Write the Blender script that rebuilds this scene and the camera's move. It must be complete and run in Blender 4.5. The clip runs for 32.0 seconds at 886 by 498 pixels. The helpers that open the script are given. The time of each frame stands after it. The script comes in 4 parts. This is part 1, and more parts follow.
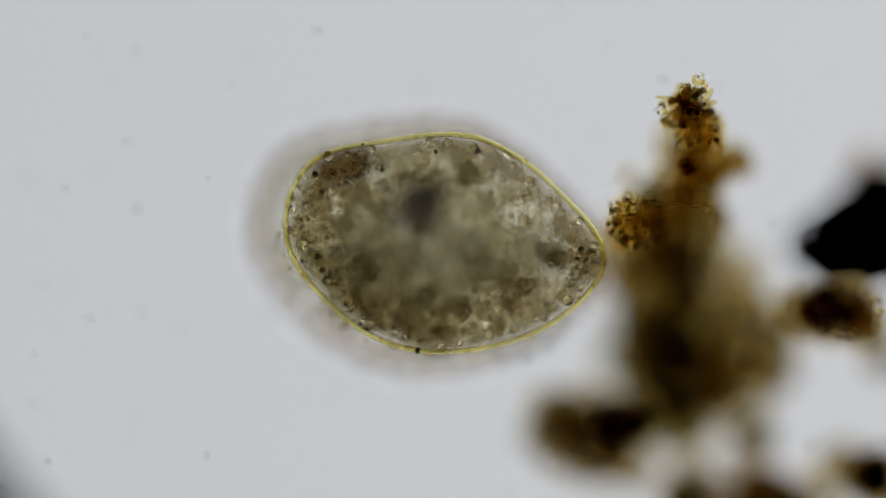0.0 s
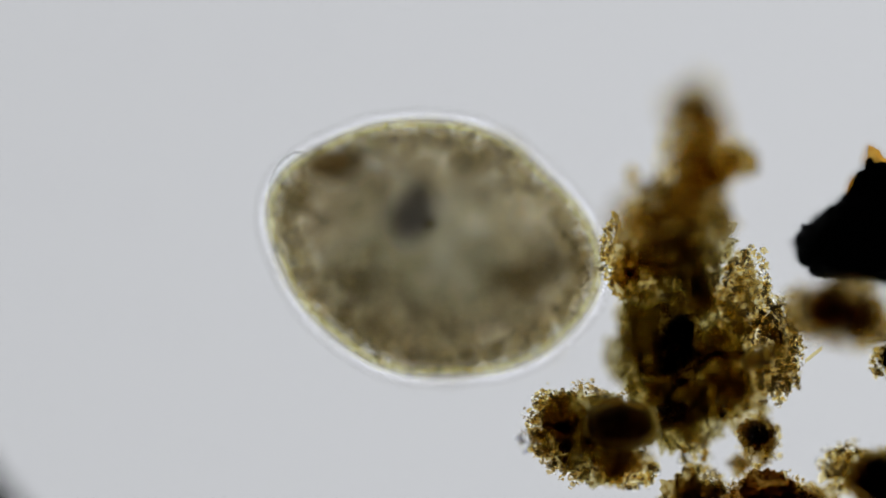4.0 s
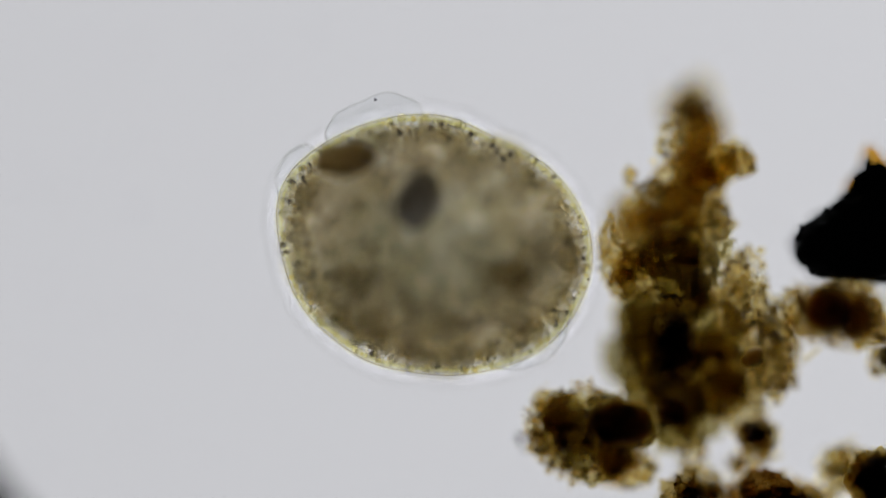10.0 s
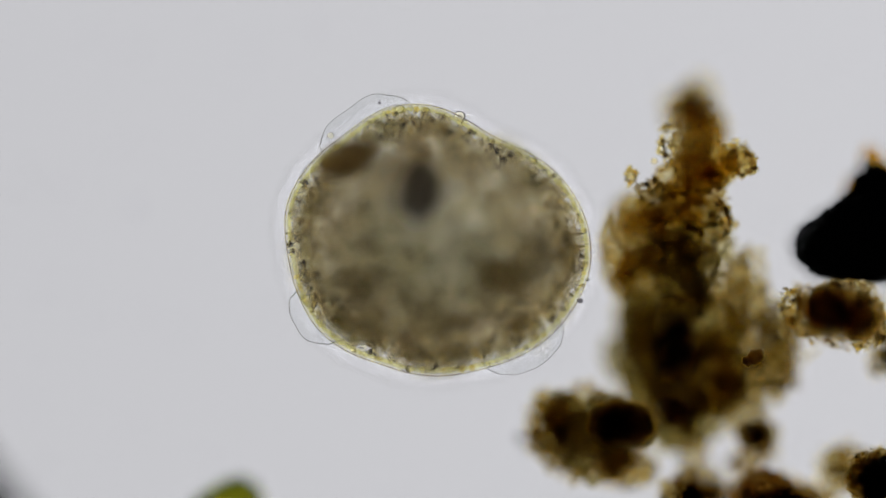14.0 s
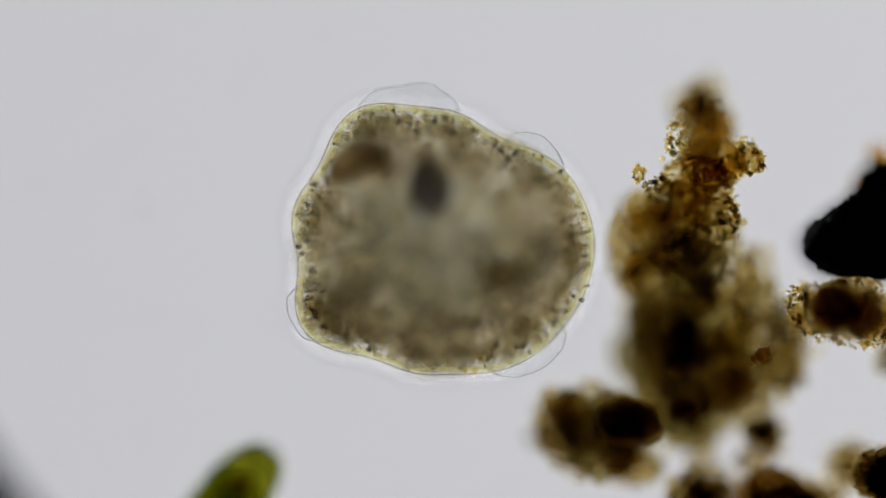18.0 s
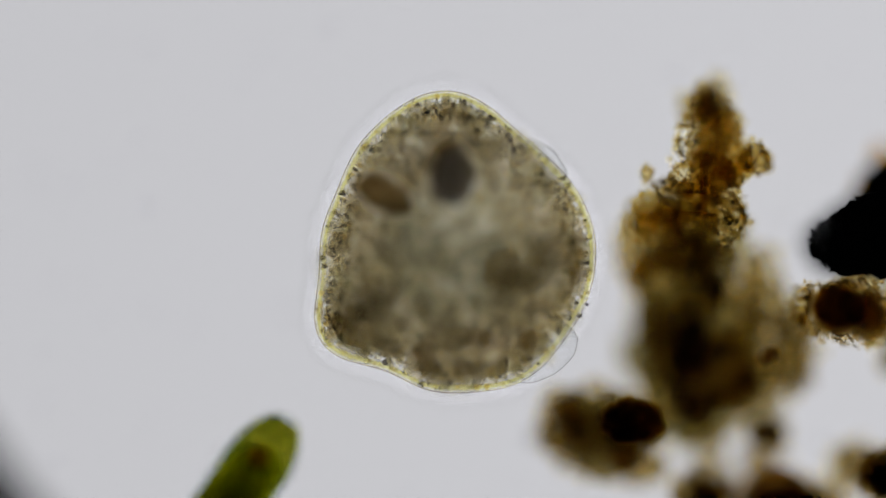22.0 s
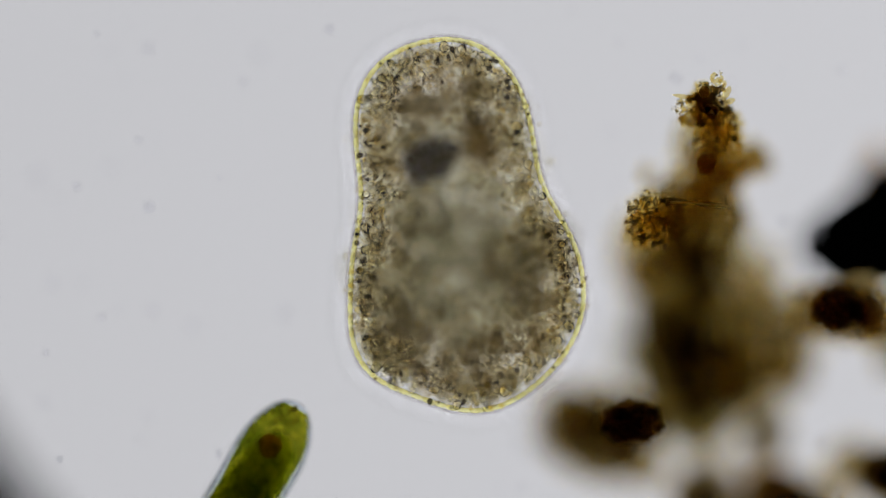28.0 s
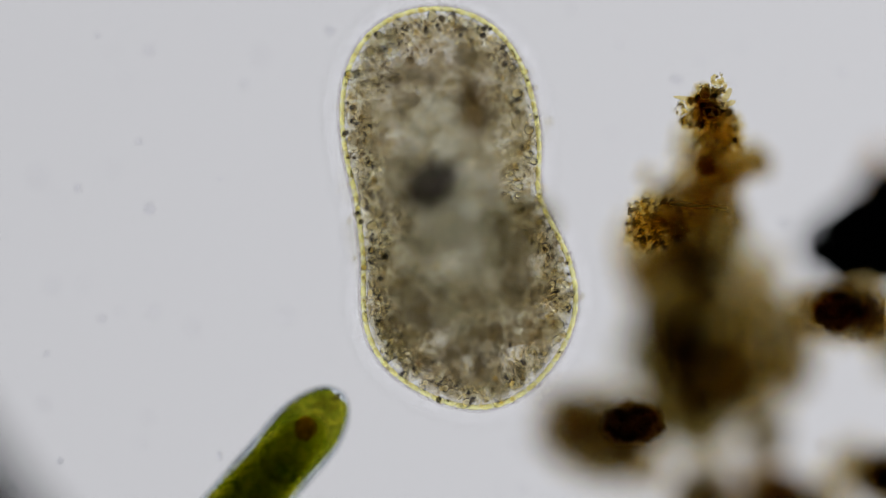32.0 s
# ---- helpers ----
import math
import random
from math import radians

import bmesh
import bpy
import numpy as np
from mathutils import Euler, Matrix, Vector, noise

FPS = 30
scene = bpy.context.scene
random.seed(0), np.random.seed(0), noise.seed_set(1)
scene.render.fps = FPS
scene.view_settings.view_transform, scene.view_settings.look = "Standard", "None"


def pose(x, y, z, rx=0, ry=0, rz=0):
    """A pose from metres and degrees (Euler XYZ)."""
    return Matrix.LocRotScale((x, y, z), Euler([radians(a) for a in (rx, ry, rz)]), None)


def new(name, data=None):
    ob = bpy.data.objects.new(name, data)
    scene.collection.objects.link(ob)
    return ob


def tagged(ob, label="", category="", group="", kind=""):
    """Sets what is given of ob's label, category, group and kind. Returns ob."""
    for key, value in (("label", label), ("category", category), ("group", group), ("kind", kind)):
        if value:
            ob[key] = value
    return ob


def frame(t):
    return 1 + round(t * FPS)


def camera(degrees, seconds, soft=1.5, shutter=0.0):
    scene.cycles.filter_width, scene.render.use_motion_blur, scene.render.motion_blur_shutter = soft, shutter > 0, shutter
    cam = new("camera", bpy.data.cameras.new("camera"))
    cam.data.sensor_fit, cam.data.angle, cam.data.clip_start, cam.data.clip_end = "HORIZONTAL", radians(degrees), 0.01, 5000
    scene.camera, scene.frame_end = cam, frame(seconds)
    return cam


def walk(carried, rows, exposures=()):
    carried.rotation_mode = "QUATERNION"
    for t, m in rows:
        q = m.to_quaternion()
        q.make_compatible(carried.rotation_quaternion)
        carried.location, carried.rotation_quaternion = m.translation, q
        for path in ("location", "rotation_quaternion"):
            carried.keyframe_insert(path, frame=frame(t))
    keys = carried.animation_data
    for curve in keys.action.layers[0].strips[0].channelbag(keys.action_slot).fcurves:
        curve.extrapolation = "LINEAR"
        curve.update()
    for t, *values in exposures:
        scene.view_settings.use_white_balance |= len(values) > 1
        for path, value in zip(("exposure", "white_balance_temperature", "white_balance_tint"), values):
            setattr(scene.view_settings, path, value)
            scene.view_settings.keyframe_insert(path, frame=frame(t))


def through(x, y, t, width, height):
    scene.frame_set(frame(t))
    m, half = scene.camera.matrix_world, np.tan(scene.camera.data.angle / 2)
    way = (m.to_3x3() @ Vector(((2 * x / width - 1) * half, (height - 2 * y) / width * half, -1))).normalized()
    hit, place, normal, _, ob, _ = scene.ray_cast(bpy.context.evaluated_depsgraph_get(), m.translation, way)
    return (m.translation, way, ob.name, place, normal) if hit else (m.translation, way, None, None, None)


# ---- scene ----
# One metre stands for about a third of a millimetre under the microscope.
D = 14.96                      # working distance: the plane this far below the camera is sharp
cam = camera(6.0, 32.0, soft=1.2)
cam.data.dof.use_dof = True
cam.data.dof.focus_distance = D
cam.data.dof.aperture_fstop = 0.047

# focus knob: seconds, height of the sharp plane
FOCUS = [(0, .212), (1.1, .208), (1.5, .185), (2, .165), (2.5, .135), (3, .095), (3.5, .055), (9.2, .05), (10, .083),
         (13, .10), (18, .112), (19.5, .118), (20, .132), (23, .15), (24, .18), (25, .192), (28, .21), (32, .212)]
# drift of the stage under the lens, in thousandths: seconds, x, y
DRIFT = [(0, 0, 0), (6, 0, 0), (12, -2, 0), (14.5, 0, 0), (16.5, 6, -1), (18, 12, -4), (19.5, 13, -4), (20, 18, -4),
         (23, 20, -4), (28, 21, -3), (32, 22, 0)]


def along(rows, t, k=1):
    return float(np.interp(t, [r[0] for r in rows], [r[k] for r in rows]))


TIMES = sorted({r[0] for r in FOCUS} | {r[0] for r in DRIFT})
walk(cam, [(t, pose(-along(DRIFT, t) / 1000, along(DRIFT, t, 2) / 1000, D + along(FOCUS, t))) for t in TIMES],
     exposures=[(0, -0.03, 6500, 9.5), (6, 0.02, 6500, 9.5), (9, 0.02, 6500, 9.8), (10.5, 0.03, 6570, 12.0), (20, 0.0, 6570, 12.0), (32, -0.01, 6560, 11.8)])

# ------------------------------------------------------------------ light
world = bpy.data.worlds.new("dim_room")
scene.world = world
world.use_nodes = True
world.node_tree.nodes["Background"].inputs[0].default_value = (0.5, 0.55, 0.6, 1)
world.node_tree.nodes["Background"].inputs[1].default_value = 0.02

# light passes through many layers of clear matter here
scene.cycles.max_bounces = scene.cycles.transmission_bounces = scene.cycles.transparent_max_bounces = 40

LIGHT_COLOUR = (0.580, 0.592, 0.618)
LAMP_MIDDLE, LAMP_EDGE = 1.0, 3.0      # bright outer ring, out of view, added to light up refracting rims

# ------------------------------------------------------------------ materials


def nodes_of(name):
    m = bpy.data.materials.new(name)
    m.use_nodes = True
    nt = m.node_tree
    nt.nodes.clear()
    out = nt.nodes.new("ShaderNodeOutputMaterial")
    return m, nt, out


def mottled(nt, low, high, scale, detail=5.0, spread=(0.35, 0.65), piece=0.0, grain=0.4):
    """A colour between low and high by noise in the thing's own space, each piece with its own pattern."""
    tc = nt.nodes.new("ShaderNodeTexCoord")
    info = nt.nodes.new("ShaderNodeObjectInfo")
    mul = nt.nodes.new("ShaderNodeMath")
    mul.operation = "MULTIPLY"
    mul.inputs[1].default_value = 37.0
    nt.links.new(info.outputs["Random"], mul.inputs[0])
    nz = nt.nodes.new("ShaderNodeTexNoise")
    nz.noise_dimensions = "4D"
    nz.inputs["Scale"].default_value = scale
    nz.inputs["Detail"].default_value = detail
    nz.inputs["Roughness"].default_value = 0.62
    nt.links.new(tc.outputs["Object"], nz.inputs["Vector"])
    nt.links.new(mul.outputs[0], nz.inputs["W"])
    fine = nt.nodes.new("ShaderNodeTexNoise")
    fine.noise_dimensions = "4D"
    fine.inputs["Scale"].default_value = scale * 6.5
    fine.inputs["Detail"].default_value = 2.0
    nt.links.new(tc.outputs["Object"], fine.inputs["Vector"])
    nt.links.new(mul.outputs[0], fine.inputs["W"])
    both = nt.nodes.new("ShaderNodeMix")
    both.inputs[0].default_value = grain
    nt.links.new(nz.outputs["Fac"], both.inputs[2])
    nt.links.new(fine.outputs["Fac"], both.inputs[3])
    ramp = nt.nodes.new("ShaderNodeValToRGB")
    ramp.color_ramp.elements[0].position, ramp.color_ramp.elements[1].position = spread
    ramp.color_ramp.elements[0].color = (*low, 1)
    ramp.color_ramp.elements[1].color = (*high, 1)
    nt.links.new(both.outputs[0], ramp.inputs[0])
    colour = ramp.outputs[0]
    if piece:
        hsv = nt.nodes.new("ShaderNodeHueSaturation")
        mr = nt.nodes.new("ShaderNodeMapRange")
        mr.inputs["To Min"].default_value = 1 - piece
        mr.inputs["To Max"].default_value = 1 + piece * 0.5
        nt.links.new(info.outputs["Random"], mr.inputs["Value"])
        nt.links.new(mr.outputs[0], hsv.inputs["Value"])
        nt.links.new(colour, hsv.inputs["Color"])
        colour = hsv.outputs[0]
    return colour, nz


def clear_matter(name, low, high, scale, rough=0.4, ior=1.12, see=0.4, spread=(0.35, 0.65), piece=0.0, bump=0.0, gloss=0.0, grain=0.4):
    """Living or mineral matter that light goes through: it bends, scatters and tints it."""
    m, nt, out = nodes_of(name)
    colour, nz = mottled(nt, low, high, scale, spread=spread, piece=piece, grain=grain)
    refr = nt.nodes.new("ShaderNodeBsdfRefraction")
    refr.inputs["Roughness"].default_value = rough
    refr.inputs["IOR"].default_value = ior
    nt.links.new(colour, refr.inputs["Color"])
    tr = nt.nodes.new("ShaderNodeBsdfTransparent")
    nt.links.new(colour, tr.inputs["Color"])
    mix = nt.nodes.new("ShaderNodeMixShader")
    mix.inputs[0].default_value = see
    nt.links.new(refr.outputs[0], mix.inputs[1])
    nt.links.new(tr.outputs[0], mix.inputs[2])
    last = mix
    if gloss:
        gl = nt.nodes.new("ShaderNodeBsdfGlossy")
        gl.inputs["Roughness"].default_value = 0.2
        mg = nt.nodes.new("ShaderNodeMixShader")
        mg.inputs[0].default_value = gloss
        nt.links.new(last.outputs[0], mg.inputs[1])
        nt.links.new(gl.outputs[0], mg.inputs[2])
        last = mg
    if bump:
        bp = nt.nodes.new("ShaderNodeBump")
        bp.inputs["Strength"].default_value = bump
        bp.inputs["Distance"].default_value = 0.01
        nt.links.new(nz.outputs["Fac"], bp.inputs["Height"])
        nt.links.new(bp.outputs[0], refr.inputs["Normal"])
    nt.links.new(last.outputs[0], out.inputs[0])
    return m


def solid_matter(name, low, high, scale, rough=0.8, through=0.0, bump=0.4):
    """Dark matter that lets little or no light through."""
    m, nt, out = nodes_of(name)
    colour, nz = mottled(nt, low, high, scale)
    bs = nt.nodes.new("ShaderNodeBsdfPrincipled")
    bs.inputs["Roughness"].default_value = rough
    bs.inputs["Specular IOR Level"].default_value = 0.08
    nt.links.new(colour, bs.inputs["Base Color"])
    bp = nt.nodes.new("ShaderNodeBump")
    bp.inputs["Strength"].default_value = bump
    bp.inputs["Distance"].default_value = 0.01
    nt.links.new(nz.outputs["Fac"], bp.inputs["Height"])
    nt.links.new(bp.outputs[0], bs.inputs["Normal"])
    last = bs
    if through:
        tr = nt.nodes.new("ShaderNodeBsdfRefraction")
        tr.inputs["Roughness"].default_value = 0.6
        tr.inputs["IOR"].default_value = 1.15
        nt.links.new(colour, tr.inputs["Color"])
        mix = nt.nodes.new("ShaderNodeMixShader")
        mix.inputs[0].default_value = through
        nt.links.new(bs.outputs[0], mix.inputs[1])
        nt.links.new(tr.outputs[0], mix.inputs[2])
        last = mix
    nt.links.new(last.outputs[0], out.inputs[0])
    return m


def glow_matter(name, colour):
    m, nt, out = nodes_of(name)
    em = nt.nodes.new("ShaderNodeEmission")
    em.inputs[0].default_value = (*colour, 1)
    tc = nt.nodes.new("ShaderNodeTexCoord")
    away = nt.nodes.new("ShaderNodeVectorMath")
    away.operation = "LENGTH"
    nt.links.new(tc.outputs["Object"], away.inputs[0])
    # even middle, then the added brighter ring outside the viewed field
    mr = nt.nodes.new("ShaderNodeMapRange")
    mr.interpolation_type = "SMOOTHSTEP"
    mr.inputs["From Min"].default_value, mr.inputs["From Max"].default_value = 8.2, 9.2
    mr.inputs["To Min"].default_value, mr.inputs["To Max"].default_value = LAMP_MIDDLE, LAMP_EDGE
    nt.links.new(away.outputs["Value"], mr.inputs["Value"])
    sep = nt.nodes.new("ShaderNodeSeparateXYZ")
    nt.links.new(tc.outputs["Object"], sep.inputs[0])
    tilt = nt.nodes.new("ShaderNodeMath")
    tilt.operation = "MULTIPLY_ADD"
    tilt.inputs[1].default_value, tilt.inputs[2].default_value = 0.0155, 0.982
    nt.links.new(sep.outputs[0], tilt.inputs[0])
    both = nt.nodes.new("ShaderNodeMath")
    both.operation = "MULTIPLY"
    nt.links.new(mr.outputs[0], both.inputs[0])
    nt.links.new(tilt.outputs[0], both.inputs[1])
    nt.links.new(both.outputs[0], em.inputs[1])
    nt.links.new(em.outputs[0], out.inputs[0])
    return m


def slide_glass(name):
    m, nt, out = nodes_of(name)
    tr = nt.nodes.new("ShaderNodeBsdfTransparent")
    gl = nt.nodes.new("ShaderNodeBsdfGlossy")
    gl.inputs["Roughness"].default_value = 0.02
    fr = nt.nodes.new("ShaderNodeFresnel")
    fr.inputs["IOR"].default_value = 1.12
    mix = nt.nodes.new("ShaderNodeMixShader")
    nt.links.new(fr.outputs[0], mix.inputs[0])
    nt.links.new(tr.outputs[0], mix.inputs[1])
    nt.links.new(gl.outputs[0], mix.inputs[2])
    nt.links.new(mix.outputs[0], out.inputs[0])
    return m


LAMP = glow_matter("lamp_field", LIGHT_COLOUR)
GLASS = slide_glass("slide_glass")
BLACK_METAL = solid_matter("black_metal", (0.01, 0.01, 0.012), (0.02, 0.02, 0.022), 20, 0.5)
ENDOPLASM = clear_matter("endoplasm", (0.89, 0.877, 0.82), (0.985, 0.98, 0.955), 14, 0.15, 1.03, 0.4, piece=0.04, grain=0.45)
PATCH = clear_matter("plasm_patch", (0.855, 0.832, 0.77), (0.98, 0.97, 0.94), 40, 0.06, 1.02, 0.4, piece=0.10, grain=0.5)
ENDOPLASM_DARK = clear_matter("endoplasm_dark", (0.70, 0.68, 0.605), (0.92, 0.91, 0.86), 14, 0.15, 1.03, 0.4, piece=0.05, grain=0.45)
CORTEX = clear_matter("cortex", (0.93, 0.915, 0.86), (0.998, 0.993, 0.97), 90, 0.02, 1.012, 0.4, piece=0.02, grain=0.6, spread=(0.38, 0.62))
SKIRT = clear_matter("ectoplasm", (0.93, 0.92, 0.885), (0.99, 0.985, 0.962), 60, 0.05, 1.012, 0.4, grain=0.6)
# membrane tints carry the dark and bright refraction lines of the edge
MEMBRANE = clear_matter("membrane", (0.80, 0.77, 0.76), (0.90, 0.88, 0.86), 40, 0.0, 1.02, 0.5)
RIDGE = clear_matter("ridge", (1.0, 0.985, 0.78), (1.0, 1.0, 0.89), 40, 0.0, 1.03, 0.1)
VEIL = clear_matter("veil", (0.935, 0.94, 0.945), (0.98, 0.985, 0.98), 30, 0.05, 1.02, 0.4)
VEIL_RIM = clear_matter("veil_rim", (0.76, 0.76, 0.76), (0.90, 0.90, 0.87), 60, 0.1, 1.02, 0.4)
NUCLEUS = clear_matter("nucleus", (0.30, 0.295, 0.32), (0.50, 0.49, 0.51), 20, 0.4, 1.03, 0.4)
VACUOLE = clear_matter("food_vacuole", (0.42, 0.35, 0.25), (0.68, 0.60, 0.48), 30, 0.4, 1.03, 0.4, grain=0.5)
INCLUSION = clear_matter("inclusion", (0.68, 0.64, 0.565), (0.86, 0.825, 0.755), 60, 0.2, 1.03, 0.4, grain=0.5)
BEAD_CLEAR = clear_matter("bead_clear", (0.92, 0.90, 0.78), (0.99, 0.98, 0.93), 50, 0.0, 1.25, 0.05)
BEAD_DARK = clear_matter("bead_dark", (0.38, 0.365, 0.35), (0.62, 0.59, 0.55), 50, 0.02, 1.08, 0.25)
FINE_LIGHT = clear_matter("fine_light", (0.93, 0.915, 0.86), (0.99, 0.98, 0.95), 60, 0.0, 1.03, 0.4)
FINE_DARK = clear_matter("fine_dark", (0.915, 0.90, 0.855), (0.975, 0.965, 0.935), 60, 0.0, 1.02, 0.4)
FINE_GOLD = clear_matter("fine_gold", (0.945, 0.91, 0.82), (0.99, 0.972, 0.92), 60, 0.0, 1.02, 0.4)
UMBER = clear_matter("umber_detritus", (0.62, 0.54, 0.32), (0.86, 0.79, 0.55), 60, 0.3, 1.03, 0.4, grain=0.55)
BEAD_GOLD = clear_matter("bead_gold", (0.88, 0.81, 0.58), (0.98, 0.94, 0.78), 50, 0.0, 1.12, 0.1)
AMBER = clear_matter("amber_detritus", (0.78, 0.715, 0.51), (0.98, 0.945, 0.80), 60, 0.2, 1.02, 0.4, piece=0.06, grain=0.6, spread=(0.40, 0.60))
BROWN = clear_matter("brown_detritus", (0.68, 0.645, 0.47), (0.95, 0.925, 0.80), 60, 0.2, 1.02, 0.4, piece=0.06, grain=0.6, spread=(0.40, 0.60))
PALE = clear_matter("pale_detritus", (0.78, 0.73, 0.55), (0.98, 0.96, 0.86), 70, 0.2, 1.02, 0.4, piece=0.06, grain=0.6, spread=(0.4, 0.6))
GOLDEN = clear_matter("golden_detritus", (0.88, 0.82, 0.60), (0.99, 0.96, 0.83), 75, 0.2, 1.02, 0.4, piece=0.05, grain=0.6, spread=(0.4, 0.6))
DARK = solid_matter("dark_core", (0.012, 0.008, 0.004), (0.10, 0.06, 0.02), 30, 0.8, 0.55)
DARK_AMBER = clear_matter("dark_amber_core", (0.58, 0.46, 0.20), (0.90, 0.79, 0.48), 50, 0.3, 1.03, 0.4, grain=0.6)
ROCK = solid_matter("black_rock", (0.004, 0.004, 0.005), (0.02, 0.018, 0.016), 14, 0.7)
RUST = clear_matter("rust_detritus", (0.42, 0.29, 0.11), (0.76, 0.60, 0.30), 30, 0.3, 1.03, 0.4, grain=0.5)
GRAIN_GOLD = clear_matter("grain_gold", (0.87, 0.79, 0.50), (0.99, 0.95, 0.77), 90, 0.0, 1.07, 0.3)
GRAIN_BROWN = clear_matter("grain_brown", (0.75, 0.665, 0.45), (0.955, 0.885, 0.68), 90, 0.02, 1.06, 0.3)
GRAIN_DARK = clear_matter("grain_dark", (0.48, 0.43, 0.33), (0.80, 0.745, 0.62), 90, 0.02, 1.06, 0.3)
GRAIN_PALE = clear_matter("grain_pale", (0.93, 0.92, 0.86), (1.0, 0.995, 0.97), 90, 0.0, 1.16, 0.1)
GREEN = clear_matter("chloroplast_green", (0.66, 0.69, 0.18), (0.90, 0.88, 0.40), 45, 0.3, 1.02, 0.4, grain=0.55, spread=(0.38, 0.62))
GREEN_LIGHT = clear_matter("light_green", (0.21, 0.27, 0.02), (0.76, 0.71, 0.18), 26, 0.1, 1.02, 0.4, grain=0.5, spread=(0.40, 0.60))
WALL_CLEAR = clear_matter("cell_wall", (0.74, 0.78, 0.83), (0.93, 0.95, 0.96), 20, 0.02, 1.10, 0.4)
RED_SPOT = clear_matter("red_spot", (0.70, 0.40, 0.12), (0.90, 0.64, 0.30), 40, 0.4, 1.03, 0.4, grain=0.5)
RIND = clear_matter("amber_rind", (0.70, 0.46, 0.10), (0.93, 0.74, 0.32), 50, 0.2, 1.03, 0.4, grain=0.5)
WATER_SPECK = clear_matter("water_speck", (0.90, 0.90, 0.92), (0.97, 0.97, 0.975), 60, 0.02, 1.04, 0.4)
# clear matter of the pieces added to make the halo
HALO = clear_matter("slime_coat", (0.99, 0.99, 0.995), (1.0, 1.0, 1.0), 30, 0.04, 1.045, 0.2)
FLANK = clear_matter("flank", (0.905, 0.89, 0.87), (0.96, 0.952, 0.94), 40, 0.1, 1.01, 0.4, grain=0.5)
SPECK = clear_matter("speck", (0.84, 0.84, 0.87), (0.95, 0.95, 0.96), 60, 0.02, 1.06, 0.4)

# ------------------------------------------------------------------ building helpers


def at(px, py, z):
    """From thousandths across and down the field to the world."""
    k = 1 + (0.05 - z) / D
    return Vector(((px - 784) / 1000 * k, (441 - py) / 1000 * k, z))


def mesh_of(name, verts, faces, material, smooth=True):
    me = bpy.data.meshes.new(name)
    me.from_pydata([tuple(v) for v in verts], [], [tuple(f) for f in faces])
    me.materials.append(material)
    if smooth:
        me.polygons.foreach_set("use_smooth", [True] * len(me.polygons))
    me.update()
    return me


def part(name, me, parent, label="", kind="", m=None):
    ob = new(name, me)
    ob.parent = parent
    if m is not None:
        ob.matrix_basis = m
    return tagged(ob, label=label, kind=kind)


ICO = {}


def ico(level):
    if level not in ICO:
        bm = bmesh.new()
        bmesh.ops.create_icosphere(bm, subdivisions=level, radius=1.0)
        bm.verts.ensure_lookup_table()
        ICO[level] = (np.array([v.co[:] for v in bm.verts]), np.array([[v.index for v in f.verts] for f in bm.faces]))
        bm.free()
    return ICO[level]


def lump(r, level=3, rough=0.15, freq=1.6, seed=0.0, octaves=4, squash_floor=None):
    """An uneven rounded body with half axes r."""
    v, f = ico(level)
    out = np.empty_like(v)
    for i, p in enumerate(v):
        q = Vector(p) * freq + Vector((seed * 7.3, seed * 3.1, seed * 5.7))
        d = 1 + rough * noise.fractal(q, 1.0, 2.1, octaves)
        out[i] = (p[0] * r[0] * d, p[1] * r[1] * d, p[2] * r[2] * d)
    if squash_floor is not None:
        out[:, 2] = np.maximum(out[:, 2], squash_floor)
    return out, f


def heap_of_grains(rng, places, sizes, level=1, flat=0.45, jag=0.16):
    """Many small uneven grains as one list of corners and faces."""
    v, f = ico(level)
    vs, fs = [], []
    for k, (p, s) in enumerate(zip(places, sizes)):
        ax = s * (1 + flat * rng.uniform(-1, 1, 3))
        q, _ = np.linalg.qr(rng.normal(size=(3, 3)))
        w = (v * (1 + jag * rng.normal(size=(len(v), 1)))) * ax
        vs.append(w @ q.T + p)
        fs.append(f + k * len(v))
    return np.concatenate(vs), np.concatenate(fs)


# ------------------------------------------------------------------ the stage
bm = bmesh.new()
bmesh.ops.create_cube(bm, size=1.0)
for v in bm.verts:
    v.co = Vector((v.co.x * 9.0, v.co.y * 5.0, v.co.z * 0.06 - 0.03))
me = bpy.data.meshes.new("glass_slide")
bm.to_mesh(me)
bm.free()
me.materials.append(GLASS)
slide = tagged(new("glass_slide", me), "clear flat glass microscope slide under the drop of water", "slide", kind="structure")
slide.visible_shadow = False


def disc(name, z, r, material, centre=(0, 0)):
    n = 96
    ring = [(centre[0] + r * math.cos(2 * math.pi * i / n), centre[1] + r * math.sin(2 * math.pi * i / n), z) for i in range(n)]
    return mesh_of(name, ring, [tuple(range(n))], material, False)


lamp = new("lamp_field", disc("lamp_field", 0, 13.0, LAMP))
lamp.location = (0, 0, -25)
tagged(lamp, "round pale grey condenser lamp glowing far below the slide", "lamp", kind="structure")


def ring_plate(name, z, r0, r1, h, centre, material):
    n = 128
    vs, fs = [], []
    for r, zz in ((r0, z), (r1, z), (r1, z - h), (r0, z - h)):
        vs += [(centre[0] + r * math.cos(2 * math.pi * i / n), centre[1] + r * math.sin(2 * math.pi * i / n), zz) for i in range(n)]
    for k in range(4):
        for i in range(n):
            a, b = k * n + i, k * n + (i + 1) % n
            c, d = ((k + 1) % 4) * n + (i + 1) % n, ((k + 1) % 4) * n + i
            fs.append((a, b, c, d))
    return mesh_of(name, vs, fs, material, False)


